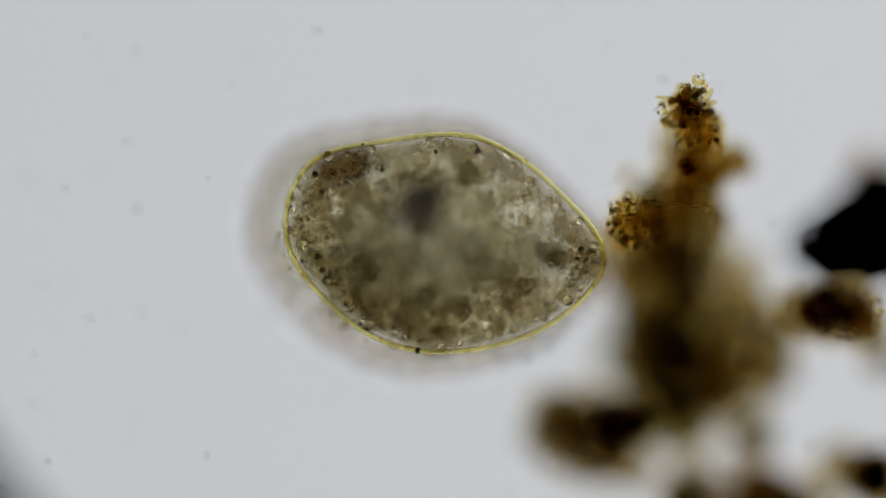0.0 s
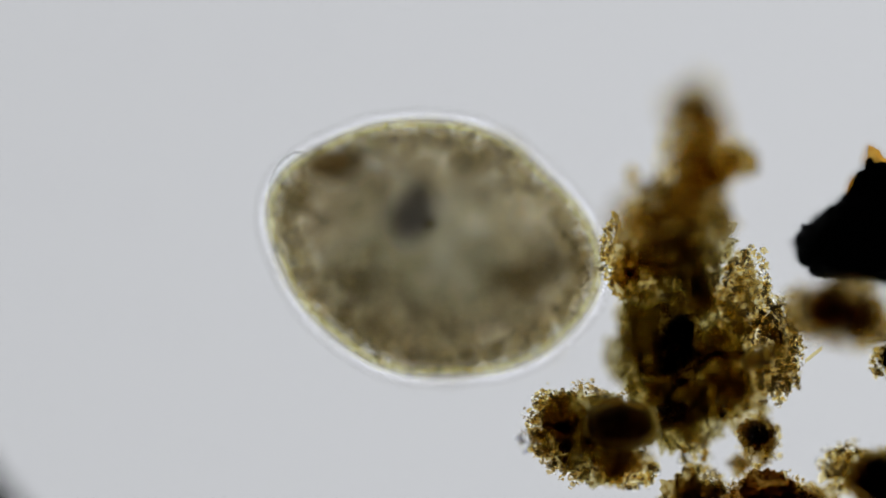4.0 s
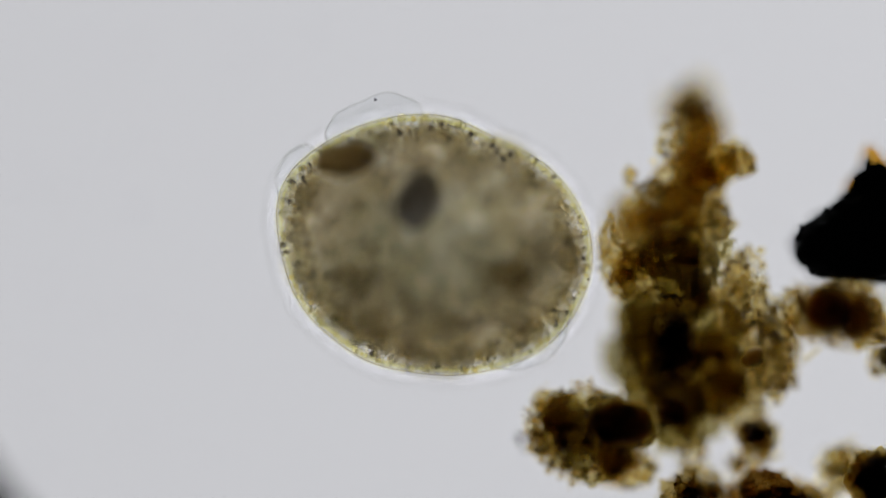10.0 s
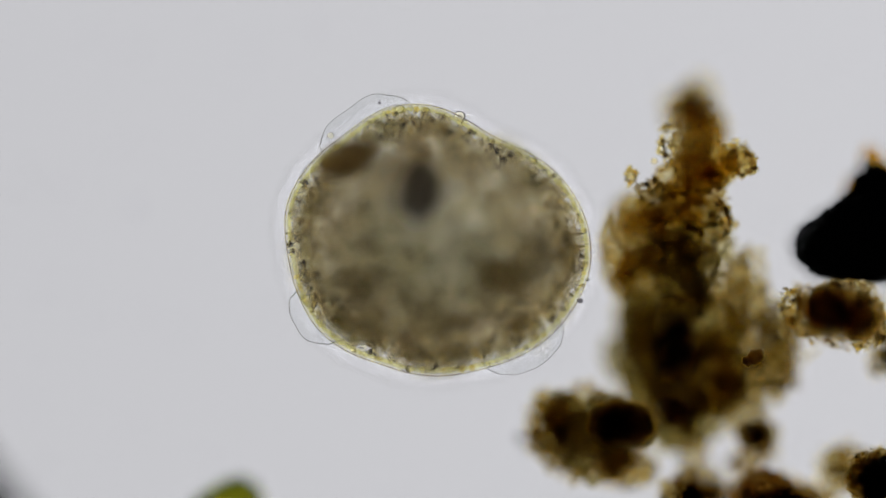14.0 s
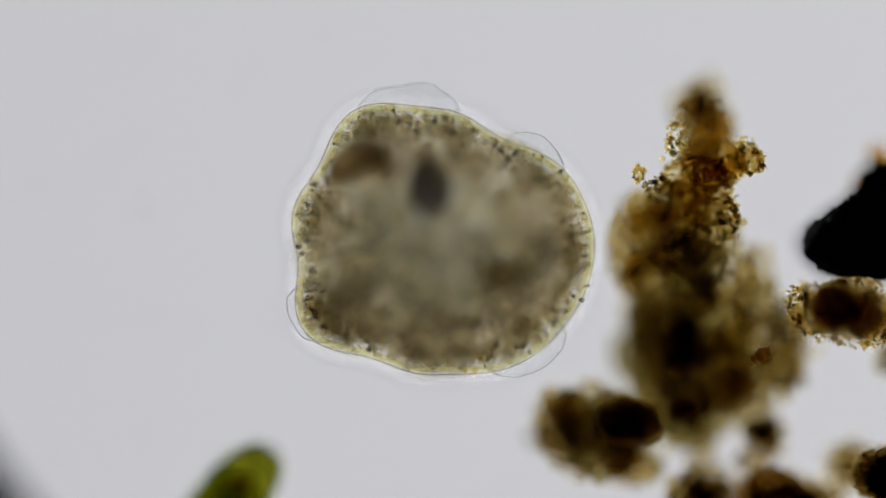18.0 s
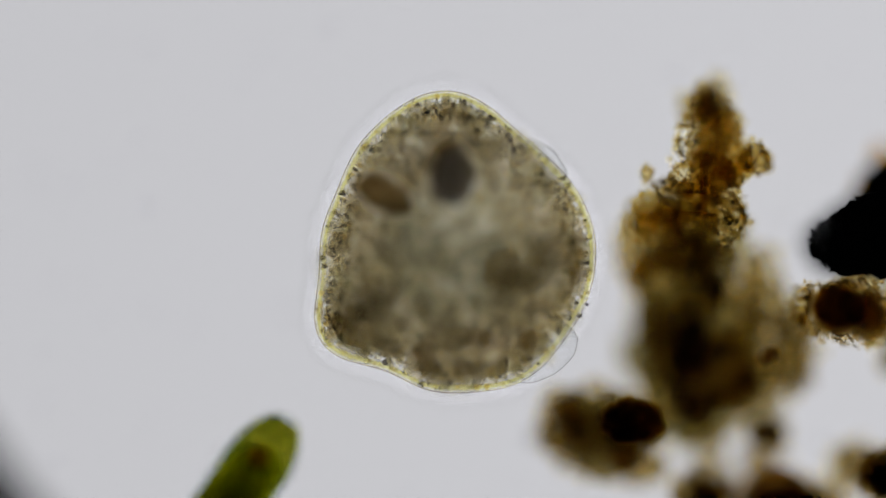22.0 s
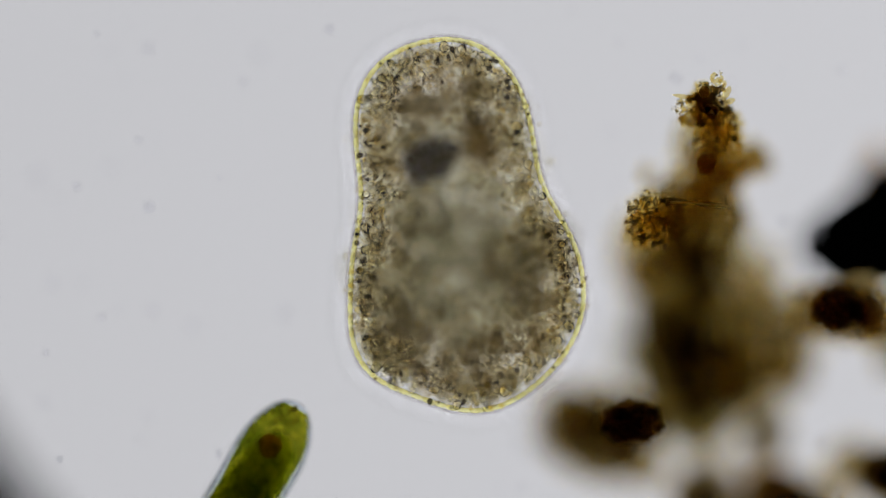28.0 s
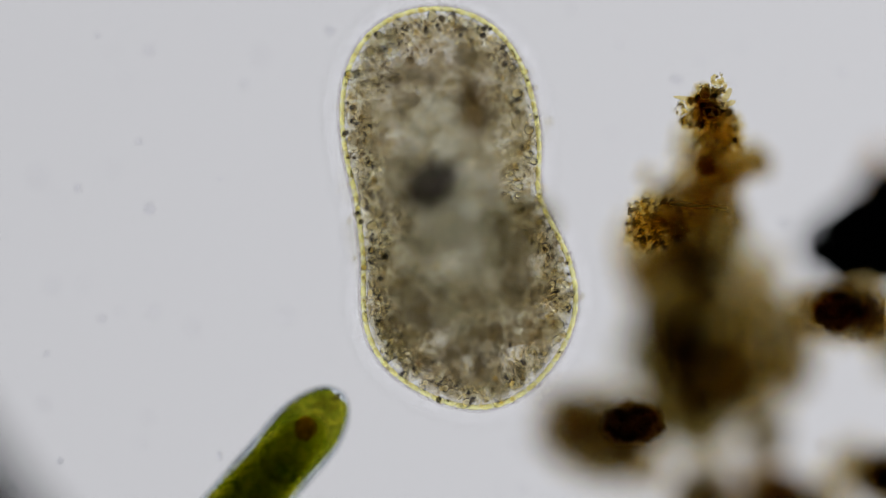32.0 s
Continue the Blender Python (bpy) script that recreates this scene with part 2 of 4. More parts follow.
tagged(new("field_stop", ring_plate("field_stop", -0.09, 1.2, 4.4, 0.03, (0.172, 0.307), BLACK_METAL)),
       "black metal ring round the lit field of view", "diaphragm", kind="structure")

# ------------------------------------------------------------------ the amoeba
STATES = []


def state(t, cx, cy, radii):
    """The cell's outline at t: its middle and its reach in twenty directions, in thousandths."""
    n = len(radii)
    co = np.fft.rfft(np.array(radii, float)) / n
    th = np.linspace(0, 2 * math.pi, 720, endpoint=False)
    r = co[0].real + sum(2 * (co[k] * np.exp(1j * k * th)).real * (0.5 if k == n // 2 else 1) for k in range(1, n // 2 + 1))
    xy = np.c_[cx + r * np.cos(th), cy + r * np.sin(th)] / 1000
    step = np.hypot(*(np.roll(xy, -1, 0) - xy).T)
    s = np.r_[0, np.cumsum(step)]
    mid = np.array([cx, cy]) / 1000
    wedge_areas = np.r_[0, np.cumsum(np.hypot(*(xy - mid).T) ** 2)]
    STATES.append((t, mid, xy, s / s[-1], wedge_areas / wedge_areas[-1]))


state(0, -29, 9, [320, 278, 250, 238, 234, 231, 236, 262, 306, 324, 318, 290, 264, 250, 241, 236, 241, 258, 285, 317])
state(1.2, -29, 9, [320, 278, 250, 238, 234, 231, 236, 262, 304, 320, 314, 288, 264, 250, 241, 236, 241, 258, 285, 317])
state(2, -15, 3, [300, 268, 243, 232, 228, 228, 236, 256, 290, 310, 294, 272, 253, 243, 237, 233, 237, 256, 281, 302])
state(3, -16, 1, [297, 263, 238, 232, 229, 229, 238, 255, 285, 309, 286, 260, 242, 235, 231, 230, 238, 258, 280, 301])
state(6, -19, 3, [289, 272, 248, 233, 227, 229, 237, 257, 283, 300, 284, 267, 249, 235, 231, 229, 236, 260, 280, 294])
state(9, -17, 5, [283, 267, 251, 231, 225, 234, 241, 254, 274, 294, 277, 265, 251, 237, 229, 228, 238, 258, 277, 285])
state(10, -16, 5, [282, 267, 247, 227, 225, 234, 241, 255, 276, 288, 273, 262, 248, 238, 230, 229, 238, 255, 273, 282])
state(11, -14, 5, [280, 267, 242, 224, 225, 234, 241, 256, 276, 282, 268, 259, 245, 238, 232, 232, 237, 253, 269, 278])
state(13, -13, 9, [278, 264, 244, 223, 225, 245, 251, 247, 263, 274, 266, 259, 250, 242, 234, 235, 237, 248, 264, 276])
state(17, -22, 5, [280, 272, 247, 221, 226, 244, 264, 279, 255, 261, 255, 260, 282, 244, 232, 233, 241, 259, 269, 277])
state(19, -21, 4, [277, 269, 261, 231, 231, 242, 262, 276, 256, 260, 253, 269, 279, 247, 235, 236, 246, 258, 266, 273])
state(20, -11, -5, [260, 259, 251, 233, 235, 254, 268, 265, 242, 245, 247, 262, 272, 244, 237, 241, 247, 259, 259, 258])
state(21, -5, -6, [259, 255, 252, 239, 250, 267, 275, 262, 236, 235, 242, 261, 282, 250, 247, 250, 255, 257, 255, 255])
state(22, -3, -7, [255, 250, 241, 238, 258, 283, 275, 256, 238, 232, 236, 255, 283, 254, 247, 253, 259, 261, 254, 255])
state(23, 2, -6, [252, 245, 236, 238, 279, 314, 277, 246, 233, 229, 232, 259, 288, 264, 260, 263, 268, 267, 256, 255])
state(24, 6, -1, [240, 228, 221, 229, 289, 325, 304, 224, 207, 211, 221, 248, 292, 270, 264, 265, 270, 265, 257, 247])
state(25.3, 8, 10, [222, 211, 210, 230, 309, 336, 319, 229, 192, 196, 215, 237, 287, 280, 279, 284, 289, 277, 257, 243])
state(28, 3, 24, [209, 187, 191, 238, 312, 352, 348, 305, 228, 188, 186, 205, 244, 293, 304, 319, 321, 302, 278, 244])
state(30, -3, 55, [177, 171, 194, 254, 324, 361, 359, 321, 252, 198, 177, 183, 215, 278, 321, 343, 348, 319, 281, 219])
state(32, -3, 68, [172, 167, 198, 251, 322, 364, 366, 325, 255, 202, 179, 181, 209, 272, 320, 352, 358, 325, 278, 216])

# how far the upper part leans over the lower one: seconds, x, y
LEAN = [(0, .030, .004), (1.2, .028, .004), (2, .002, 0), (3, 0, 0), (32, 0, 0)]
# height of the cell's widest part, how far inside it the upper ridge lies, and the ridge's height
GIRTH = [(0, .145, .036, .211), (1.2, .145, .034, .206), (2, .12, .010, .163), (2.5, .10, .006, .14), (3, .09, .004, .10), (3.5, .06, .002, .09), (9, .06, .002, .09), (10, .085, .003, .115), (13, .10, .004, .125),
         (17, .112, .004, .136), (20, .13, .004, .152), (23, .145, .004, .166), (24, .17, .004, .19), (25.3, .18, .004, .20), (28, .197, .004, .209), (32, .199, .004, .209)]
# height of the dusky patches
PATCHES = [(0, .19), (1.2, .18), (2, .14), (3, .075), (3.5, .04), (9, .04), (13, .075), (17, .088), (20, .105), (23, .125), (24, .15), (28, .185), (32, .185)]
# height of the added halo pieces
HALO_HEIGHTS = [(0, .04), (3, .012), (9, .012), (13, .03), (20, .045), (24, .08), (28, .12), (32, .12)]
# height of the beads under the membrane
BEADS = [(0, .10), (3, .095), (3.5, .07), (9, .07), (10, .086), (13, .10), (17, .112), (20, .13), (23, .145), (24, .17), (25.3, .18), (28, .197), (32, .199)]
# height at which the inner plasm streams
PLASM = [(0, .125), (1.2, .115), (2, .105), (3, .155), (9, .15), (13, .175), (17, .19), (20, .203), (22, .207), (23, .20), (24, .115), (28, .122), (32, .125)]


def on_outline(k, s, by_area=False):
    """The point of outline k at the share s of its length (or of the area swept), and the outward direction there."""
    t, c, xy, length, area = STATES[k]
    cum = area if by_area else length
    ring = np.r_[xy, xy[:1]]
    p = np.array([np.interp(s % 1, cum, ring[:, a]) for a in (0, 1)])
    d = 0.006
    q0, q1 = (np.array([np.interp(u % 1, cum, ring[:, a]) for a in (0, 1)]) for u in (s - d, s + d))
    tx, ty = q1 - q0
    return p, math.atan2(-tx, ty)


def rows_on_rim(s, inset, dz, ridge=False, share=0.0, heights=GIRTH):
    rows = []
    for k, st in enumerate(STATES):
        p, a = on_outline(k, s)
        t = st[0]
        i = inset + along(GIRTH, t, 2) * (1.0 if ridge else share)
        z = (along(GIRTH, t, 3) if ridge else along(heights, t)) + dz
        lx, ly = (along(LEAN, t, c) * (1.0 if ridge else share) for c in (1, 2))
        rows.append((t, pose(p[0] - i * math.cos(a) + lx, p[1] - i * math.sin(a) + ly, z, 0, 0, math.degrees(a))))
    return rows


def rows_inside(s, rho, z, spin=0.0, lift=0.0, hug=1.2):
    rows = []
    for k, st in enumerate(STATES):
        p, a = on_outline(k, s, True)
        d = p - st[1]
        q = st[1] + rho * d * (1 - hug * along(GIRTH, st[0], 2) / np.hypot(*d))
        rows.append((st[0], pose(q[0], q[1], z + lift * (along(PLASM, st[0]) - 0.15), 0, 0, spin + st[0] * 0.6)))
    return rows


amoeba = tagged(new("amoeba"), "grainy olive-grey amoeba with a thin yellow edge line on a slide", "amoeba")
MOVES = []


def bent(verts, radius):
    """Bends what lies along y round a circle of that radius behind it."""
    out = np.array(verts, float)
    out[:, 0] -= out[:, 1] ** 2 / (2 * radius)
    return out


def tube(length, r, n=10, m=6):
    vs, fs = [], []
    for i in range(n + 1):
        u = -1 + 2 * i / n
        rr = r * math.sqrt(max(0.02, 1 - u ** 6))
        for j in range(m):
            a = 2 * math.pi * j / m
            vs.append((rr * math.cos(a), u * length / 2, rr * math.sin(a)))
    for i in range(n):
        for j in range(m):
            fs.append((i * m + j, i * m + (j + 1) % m, (i + 1) * m + (j + 1) % m, (i + 1) * m + j))
    return np.array(vs), fs


RIM = 80
rng = np.random.default_rng(5)
cortex_meshes, inner_meshes = [], []
for k in range(11):
    q, _ = np.linalg.qr(rng.normal(size=(3, 3)))
    v, f = lump((0.016, 0.013, 0.012), 3, 0.35, 1.7, k + 2.0)
    cortex_meshes.append(mesh_of("cortex_piece", v @ q.T, f, CORTEX))
    v, f = lump((0.028, 0.021, 0.016), 3, 0.40, 1.8, k + 22.0)
    inner_meshes.append(mesh_of("cortex_piece", v @ q.T, f, CORTEX))
v, f = tube(0.044, 0.0010)
membrane_mesh = mesh_of("membrane", bent(v, 0.26), f, MEMBRANE)
v, f = tube(0.044, 0.0048, 12, 10)
ridge_mesh = mesh_of("ridge", bent(v, 0.24), f, RIDGE)
skirt_meshes, halo_meshes, flank_meshes = [], [], []
for k in range(4):
    v, f = lump((0.029, 0.030, 0.020), 3, 0.08, 1.4, k + 6.0)
    skirt_meshes.append(mesh_of("ectoplasm", bent(v, 0.26), f, SKIRT))
    v, f = lump((0.034, 0.044, 0.015), 3, 0.10, 1.3, k + 36.0)
    flank_meshes.append(mesh_of("flank", bent(v, 0.26), f, FLANK))
    v, f = tube(0.062, 0.0072 + 0.0008 * k, 14, 14)
    halo_meshes.append(mesh_of("slime_coat", bent(v, 0.26), f, HALO))
for i in range(38):
    ob = part("ectoplasm", skirt_meshes[i % 4], amoeba, "clear outermost plasm")
    MOVES.append((ob, rows_on_rim(i / 38 + 0.004 * rng.random(), 0.0310, -0.012, share=0.1)))
# tubes added outside the rim, bending lamp light into a bright halo
for i in range(72):
    ob = part("slime_coat", halo_meshes[i % 4], amoeba, "clear piece added to make the bright halo outside the membrane")
    MOVES.append((ob, rows_on_rim(i / 72, -0.008, 0.0, heights=HALO_HEIGHTS)))
for i in range(36):
    rows, place = [], i / 36 + 0.006 * rng.random()
    for t, m in rows_on_rim(place, 0.0, -0.006):
        deep = 0.026 if t < 1.5 else 0.035 if t < 2.5 else 0.05 + 0.02 * (i * 2 % 5)
        rows.append((t, m @ Matrix.Translation((-deep, 0, 0 if t < 2.5 else -0.03))))
    ob = part("flank", flank_meshes[i % 4], amoeba, "dusky blurred flank of the cell")
    MOVES.append((ob, rows))
for i in range(RIM):
    s = i / RIM
    ob = part("cortex_piece", cortex_meshes[rng.integers(11)], amoeba, "clear yellowish outer plasm")
    MOVES.append((ob, rows_on_rim(s + 0.010 * rng.random(), 0.0170 + 0.016 * rng.random(), -0.012 + 0.016 * rng.random(), share=0.85)))
    ob = part("membrane", membrane_mesh, amoeba, "thin membrane, darkened as its outer refraction line")
    MOVES.append((ob, rows_on_rim(s, 0.0015, 0.0)))
    ob = part("ridge", ridge_mesh, amoeba, "thin membrane, tinted as its bright yellow refraction line")
    MOVES.append((ob, rows_on_rim(s + 0.5 / RIM, 0.0050, 0.0, True)))
    if i % 2:
        continue
    ob = part("cortex_piece", inner_meshes[rng.integers(11)], amoeba, "clear yellowish outer plasm")
    MOVES.append((ob, rows_on_rim(s + 0.012 * rng.random(), 0.040 + 0.035 * rng.random(), -0.036 + 0.016 * rng.random(), share=0.85)))

# the granular inner plasm, in slowly shifting clumps
clump_meshes = []
for k in range(8):
    v, f = lump((0.064, 0.058, 0.042), 3, 0.26, 1.6, k + 11.0)
    clump_meshes.append((mesh_of("endoplasm", v, f, ENDOPLASM), mesh_of("endoplasm", v * 0.95, f, ENDOPLASM_DARK)))
n = 40
for i in range(n):
    rho = 0.77 * ((i + 0.5) / n) ** 0.52
    s = (i * 0.381966) % 1
    dark = rng.random() < 0.38 and rho < 0.75 and not 0.02 < s < 0.2
    ob = part("endoplasm", clump_meshes[i % 8][1 if dark else 0], amoeba, "dark grainy inner plasm" if dark else "grainy inner plasm")
    low_one = i % 5 == 0
    MOVES.append((ob, rows_inside(s, rho, (0.135 if low_one else 0.150) + 0.015 * rng.random(), rng.uniform(0, 360), 1.0)))

v, f = lump((0.13, 0.12, 0.035), 4, 0.12, 1.2, 17.0)
v[:, 2] = np.maximum(v[:, 2], -0.03)
foot = part("foot", mesh_of("foot", v, f, VEIL), amoeba, "clear flat foot touching the glass")
MOVES.append((foot, rows_inside(0.0, 0.05, 0.031)))
rim_grains = []
for k in range(14):
    pl = np.clip(rng.normal(size=(46, 3)), -1.6, 1.6) * (0.012, 0.020, 0.007)
    v, f = heap_of_grains(rng, pl, 0.0019 * rng.lognormal(0, 0.40, 46), jag=0.10, flat=0.2)
    rim_grains.append(mesh_of("plasm_grit", v, f, (FINE_GOLD, INCLUSION, FINE_LIGHT, BEAD_CLEAR, FINE_GOLD, FINE_DARK, BEAD_CLEAR)[k % 7]))
for i in range(180):
    ob = part("plasm_grit", rim_grains[rng.integers(14)], amoeba, "fine granules under the membrane", "stuff")
    MOVES.append((ob, rows_on_rim((i + 0.7 * rng.random()) / 180, 0.022 + 0.032 * rng.random(), rng.uniform(-0.008, 0.004), share=1.0)))
for i in range(80):
    ob = part("plasm_grit", rim_grains[rng.integers(14)], amoeba, "fine granules under the membrane", "stuff")
    MOVES.append((ob, rows_on_rim((i + 0.7 * rng.random()) / 80, 0.026 + 0.070 * rng.random() ** 1.3, -0.006 * rng.random(), ridge=True)))

# beads in the rim and on the upper side
bead = {}
for nm, mat in (("clear", BEAD_CLEAR), ("dark", BEAD_DARK), ("gold", BEAD_GOLD)):
    bead[nm] = []
    for k, r in enumerate((0.0032, 0.0045, 0.0064)):
        v, f = lump((r, r * 0.8, r), 2, 0.12, 1.2, k + 20.0)
        bead[nm].append(mesh_of("granule", v, f, mat))
for i in range(420):
    kind = rng.choice(["clear", "dark", "gold"], p=[0.75, 0.10, 0.15] if i % 4 == 0 else [0.52, 0.32, 0.16])
    ob = part("granule", bead[kind][rng.integers(3)], amoeba, {"clear": "clear refractive granule", "dark": "dark granule", "gold": "golden granule"}[kind])
    s = (i + rng.random() * 0.8) / 420
    MOVES.append((ob, rows_on_rim(s, 0.004 + (0.055 * rng.random() if i % 4 == 0 else 0.042 * rng.random() ** 1.5), rng.uniform(-0.006, 0.006), ridge=i % 4 == 0, share=1.0, heights=BEADS)))

# clear round vacuoles along the upper edge, and dusky patches of plasm behind them
vacuole_meshes, patch_meshes = [], []
for k in range(4):
    v, f = lump((0.0062 + 0.0014 * k, 0.0058 + 0.001 * k, 0.0065), 3, 0.07, 1.2, k + 140.0)
    vacuole_meshes.append(mesh_of("vacuole", v, f, BEAD_CLEAR))
for k in range(6):
    v, f = lump((0.013 + 0.002 * k, 0.012 + 0.001 * k, 0.009), 3, 0.5, 1.9, k + 150.0, 6)
    patch_meshes.append(mesh_of("endoplasm", v, f, PATCH))
for i in range(30):
    ob = part("vacuole", vacuole_meshes[i % 4], amoeba, "clear round vacuole")
    MOVES.append((ob, rows_on_rim((i + rng.random()) / 30, 0.010 + 0.020 * rng.random(), -0.002, ridge=True)))
for i in range(64):
    ob = part("endoplasm", patch_meshes[rng.integers(6)], amoeba, "dark grainy inner plasm")
    MOVES.append((ob, rows_on_rim((i + rng.random()) / 64, 0.026 + 0.085 * rng.random(), 0.006 - 0.016 * rng.random(), share=1.0, heights=PATCHES)))

# clusters of grains too fine to count, spread through the plasm
cluster_meshes = []
for k in range(12):
    m_ = (FINE_LIGHT, FINE_DARK, FINE_GOLD, FINE_LIGHT, FINE_DARK, FINE_DARK)[k % 6]
    pl = np.clip(rng.normal(size=(60, 3)), -1.6, 1.6) * (0.027, 0.027, 0.007)
    v, f = heap_of_grains(rng, pl, 0.0027 * rng.lognormal(0, 0.5, 60), jag=0.10, flat=0.2)
    cluster_meshes.append(mesh_of("plasm_grit", v, f, m_))
for i in range(96):
    rho = math.sqrt(0.12 + 0.54 * (i + 0.5) / 96)
    ob = part("plasm_grit", cluster_meshes[i % 12], amoeba, "fine scattered granules", "stuff")
    MOVES.append((ob, rows_inside((i * 0.618034) % 1, rho, (0.20 if rho > 0.55 else 0.18) - 0.015 * rho + 0.012 * rng.random(), rng.uniform(0, 360), 0.0, 0.9)))


def drifting(ob, rows):
    """Moves a part of the amoeba along places given in thousandths of the field: seconds, across, down, height, turn."""
    MOVES.append((ob, [(t, pose(*at(x - along(DRIFT, t), y - along(DRIFT, t, 2), z), 0, 0, a)) for t, x, y, z, a in rows]))


v, f = lump((0.053, 0.038, 0.028), 4, 0.18, 1.4, 31.0)
nucleus = part("nucleus", mesh_of("nucleus", v, f, NUCLEUS), amoeba, "dark blurred round nucleus")
drifting(nucleus, [(0, 745, 360, .11, 55), (2, 738, 366, .10, 58), (3, 735, 370, .16, 60), (6, 725, 380, .15, 65), (9, 735, 362, .15, 65), (13, 742, 340, .185, 75), (17, 750, 335, .195, 80),
                   (20, 785, 330, .205, 110), (22, 798, 310, .207, 80), (23, 802, 284, .205, 55), (24, 805, 262, .14, 30), (25.3, 792, 255, .155, 24), (28, 762, 280, .15, 20), (30, 755, 300, .13, 25), (32, 765, 325, .12, 30)])
v, f = lump((0.048, 0.029, 0.026), 4, 0.38, 1.7, 33.0)
vac = part("food_vacuole", mesh_of("food_vacuole", v, f, VACUOLE), amoeba, "brown food vacuole")
drifting(vac, [(0, 605, 292, .15, 25), (2, 592, 290, .115, 20), (3, 590, 290, .15, 18), (6, 600, 290, .13, 14), (9, 610, 282, .13, 14), (13, 612, 282, .16, 28), (17, 622, 286, .175, 38),
               (20, 655, 315, .19, 0), (22, 680, 345, .20, -20), (23, 684, 355, .20, -30), (24, 685, 365, .115, -40), (25.3, 690, 365, .12, -60), (28, 850, 250, .115, -60), (32, 840, 190, .11, -60)])
v, f = lump((0.036, 0.034, 0.03), 3, 0.15, 1.4, 35.0)
vac2 = part("food_vacuole", mesh_of("food_vacuole", v, f, INCLUSION), amoeba, "dark round food vacuole")
drifting(vac2, [(0, 915, 515, .15, 0), (2, 915, 510, .11, 0), (3, 915, 505, .16, 0), (6, 920, 490, .16, 5), (13, 890, 490, .17, 10), (20, 890, 490, .195, 30), (24, 890, 460, .09, 50), (28, 870, 470, .10, 70), (32, 845, 540, .11, 100)])

# round dark inclusions, mostly towards the rear of the cell
inclusion_meshes = []
for k in range(3):
    v, f = lump((0.008 + 0.003 * k, 0.007 + 0.003 * k, 0.008), 3, 0.25, 1.4, 80.0 + k)
    inclusion_meshes.append(mesh_of("inclusion", v, f, INCLUSION))
for i in range(20):
    s = 0.62 + 0.26 * i / 14 if i < 14 else (i * 0.618) % 0.6
    ob = part("inclusion", inclusion_meshes[i % 3], amoeba, "round dark inclusion")
    MOVES.append((ob, rows_inside(s, rng.uniform(0.55, 0.86), 0.155 + 0.045 * rng.random(), rng.uniform(0, 360), 0.0)))

for i, (s, rho) in enumerate(((0.70, 0.74), (0.76, 0.82), (0.80, 0.66), (0.86, 0.80), (0.66, 0.84), (0.91, 0.72))):
    v, f = lump((0.015 + 0.003 * (i % 3), 0.014 + 0.002 * (i % 2), 0.012), 3, 0.3, 1.5, 120.0 + i)
    ob = part("inclusion", mesh_of("inclusion", v, f, INCLUSION), amoeba, "round dark inclusion")
    MOVES.append((ob, rows_inside(s, rho, 0.165 + 0.012 * (i % 3), 40.0 * i, 0.0)))

# clear lobes of the outer plasm that swell out of the rim


def bleb(w, h, d, seed, label):
    v, f = lump((w, h, d), 4, 0.13, 1.1, seed)
    ob = part("bleb", mesh_of("bleb", v, f, VEIL), amoeba, label)
    # dark tube round the lobe, its refraction line built as shape
    n, m = 48, 5
    vs, fs = [], []
    for i in range(n):
        a = 2 * math.pi * i / n
        q = Vector((math.cos(a), math.sin(a), 0)) * 1.1 + Vector((seed * 7.3, seed * 3.1, seed * 5.7))
        g = 1 + 0.13 * noise.fractal(q, 1.0, 2.1, 4)
        for j in range(m):
            b = 2 * math.pi * j / m
            rr = g + 0.0012 / w * math.cos(b)
            vs.append((w * rr * math.cos(a), h * rr * math.sin(a), 0.0012 * math.sin(b)))
    for i in range(n):
        for j in range(m):
            fs.append((i * m + j, i * m + (j + 1) % m, ((i + 1) % n) * m + (j + 1) % m, ((i + 1) % n) * m + j))
    part("rim", mesh_of("rim", vs, fs, VEIL_RIM), ob, "fine dark tube standing in for the refraction line")
    return ob


b1 = bleb(0.090, 0.060, 0.03, 41.0, "clear glassy lobe swelling from the upper rim")
drifting(b1, [(0, 700, 300, .06, 20), (5.5, 690, 290, .06, 20), (7, 685, 262, .06, 20), (9, 668, 236, .06, 20), (11, 655, 230, .09, 30), (13, 648, 232, .10, 35), (14.5, 650, 240, .10, 35),
              (17, 712, 212, .10, 10), (19, 722, 206, .10, 6), (20, 760, 226, .13, 0), (21, 775, 228, .13, -8), (22, 795, 240, .13, -10), (24, 800, 215, .16, 0), (28, 790, 220, .17, 0), (32, 790, 220, .17, 0)])
b2 = bleb(0.074, 0.050, 0.03, 43.0, "clear glassy lobe at the lower rim")
drifting(b2, [(0, 935, 588, .17, 32), (3, 925, 588, .09, 32), (6, 922, 594, .06, 32), (9, 930, 600, .06, 32), (11, 934, 600, .09, 32), (13, 930, 606, .10, 32), (17, 924, 612, .11, 30), (19, 935, 618, .11, 30), (21, 950, 625, .13, 30), (24, 940, 615, .15, 30), (28, 880, 580, .15, 30), (32, 860, 580, .15, 30)])
b3 = bleb(0.060, 0.045, 0.03, 45.0, "clear glassy lobe at the shoulder of the cell")
drifting(b3, [(0, 850, 320, .08, -30), (11, 880, 320, .09, -30), (14.5, 925, 310, .10, -35), (17, 950, 302, .11, -35), (19, 938, 274, .11, -35), (20, 950, 290, .13, -40), (22, 955, 305, .13, -45), (24, 930, 350, .15, -60), (28, 860, 360, .15, -70), (32, 850, 360, .15, -70)])
b4 = bleb(0.045, 0.060, 0.03, 47.0, "clear glassy lobe at the lower flank")
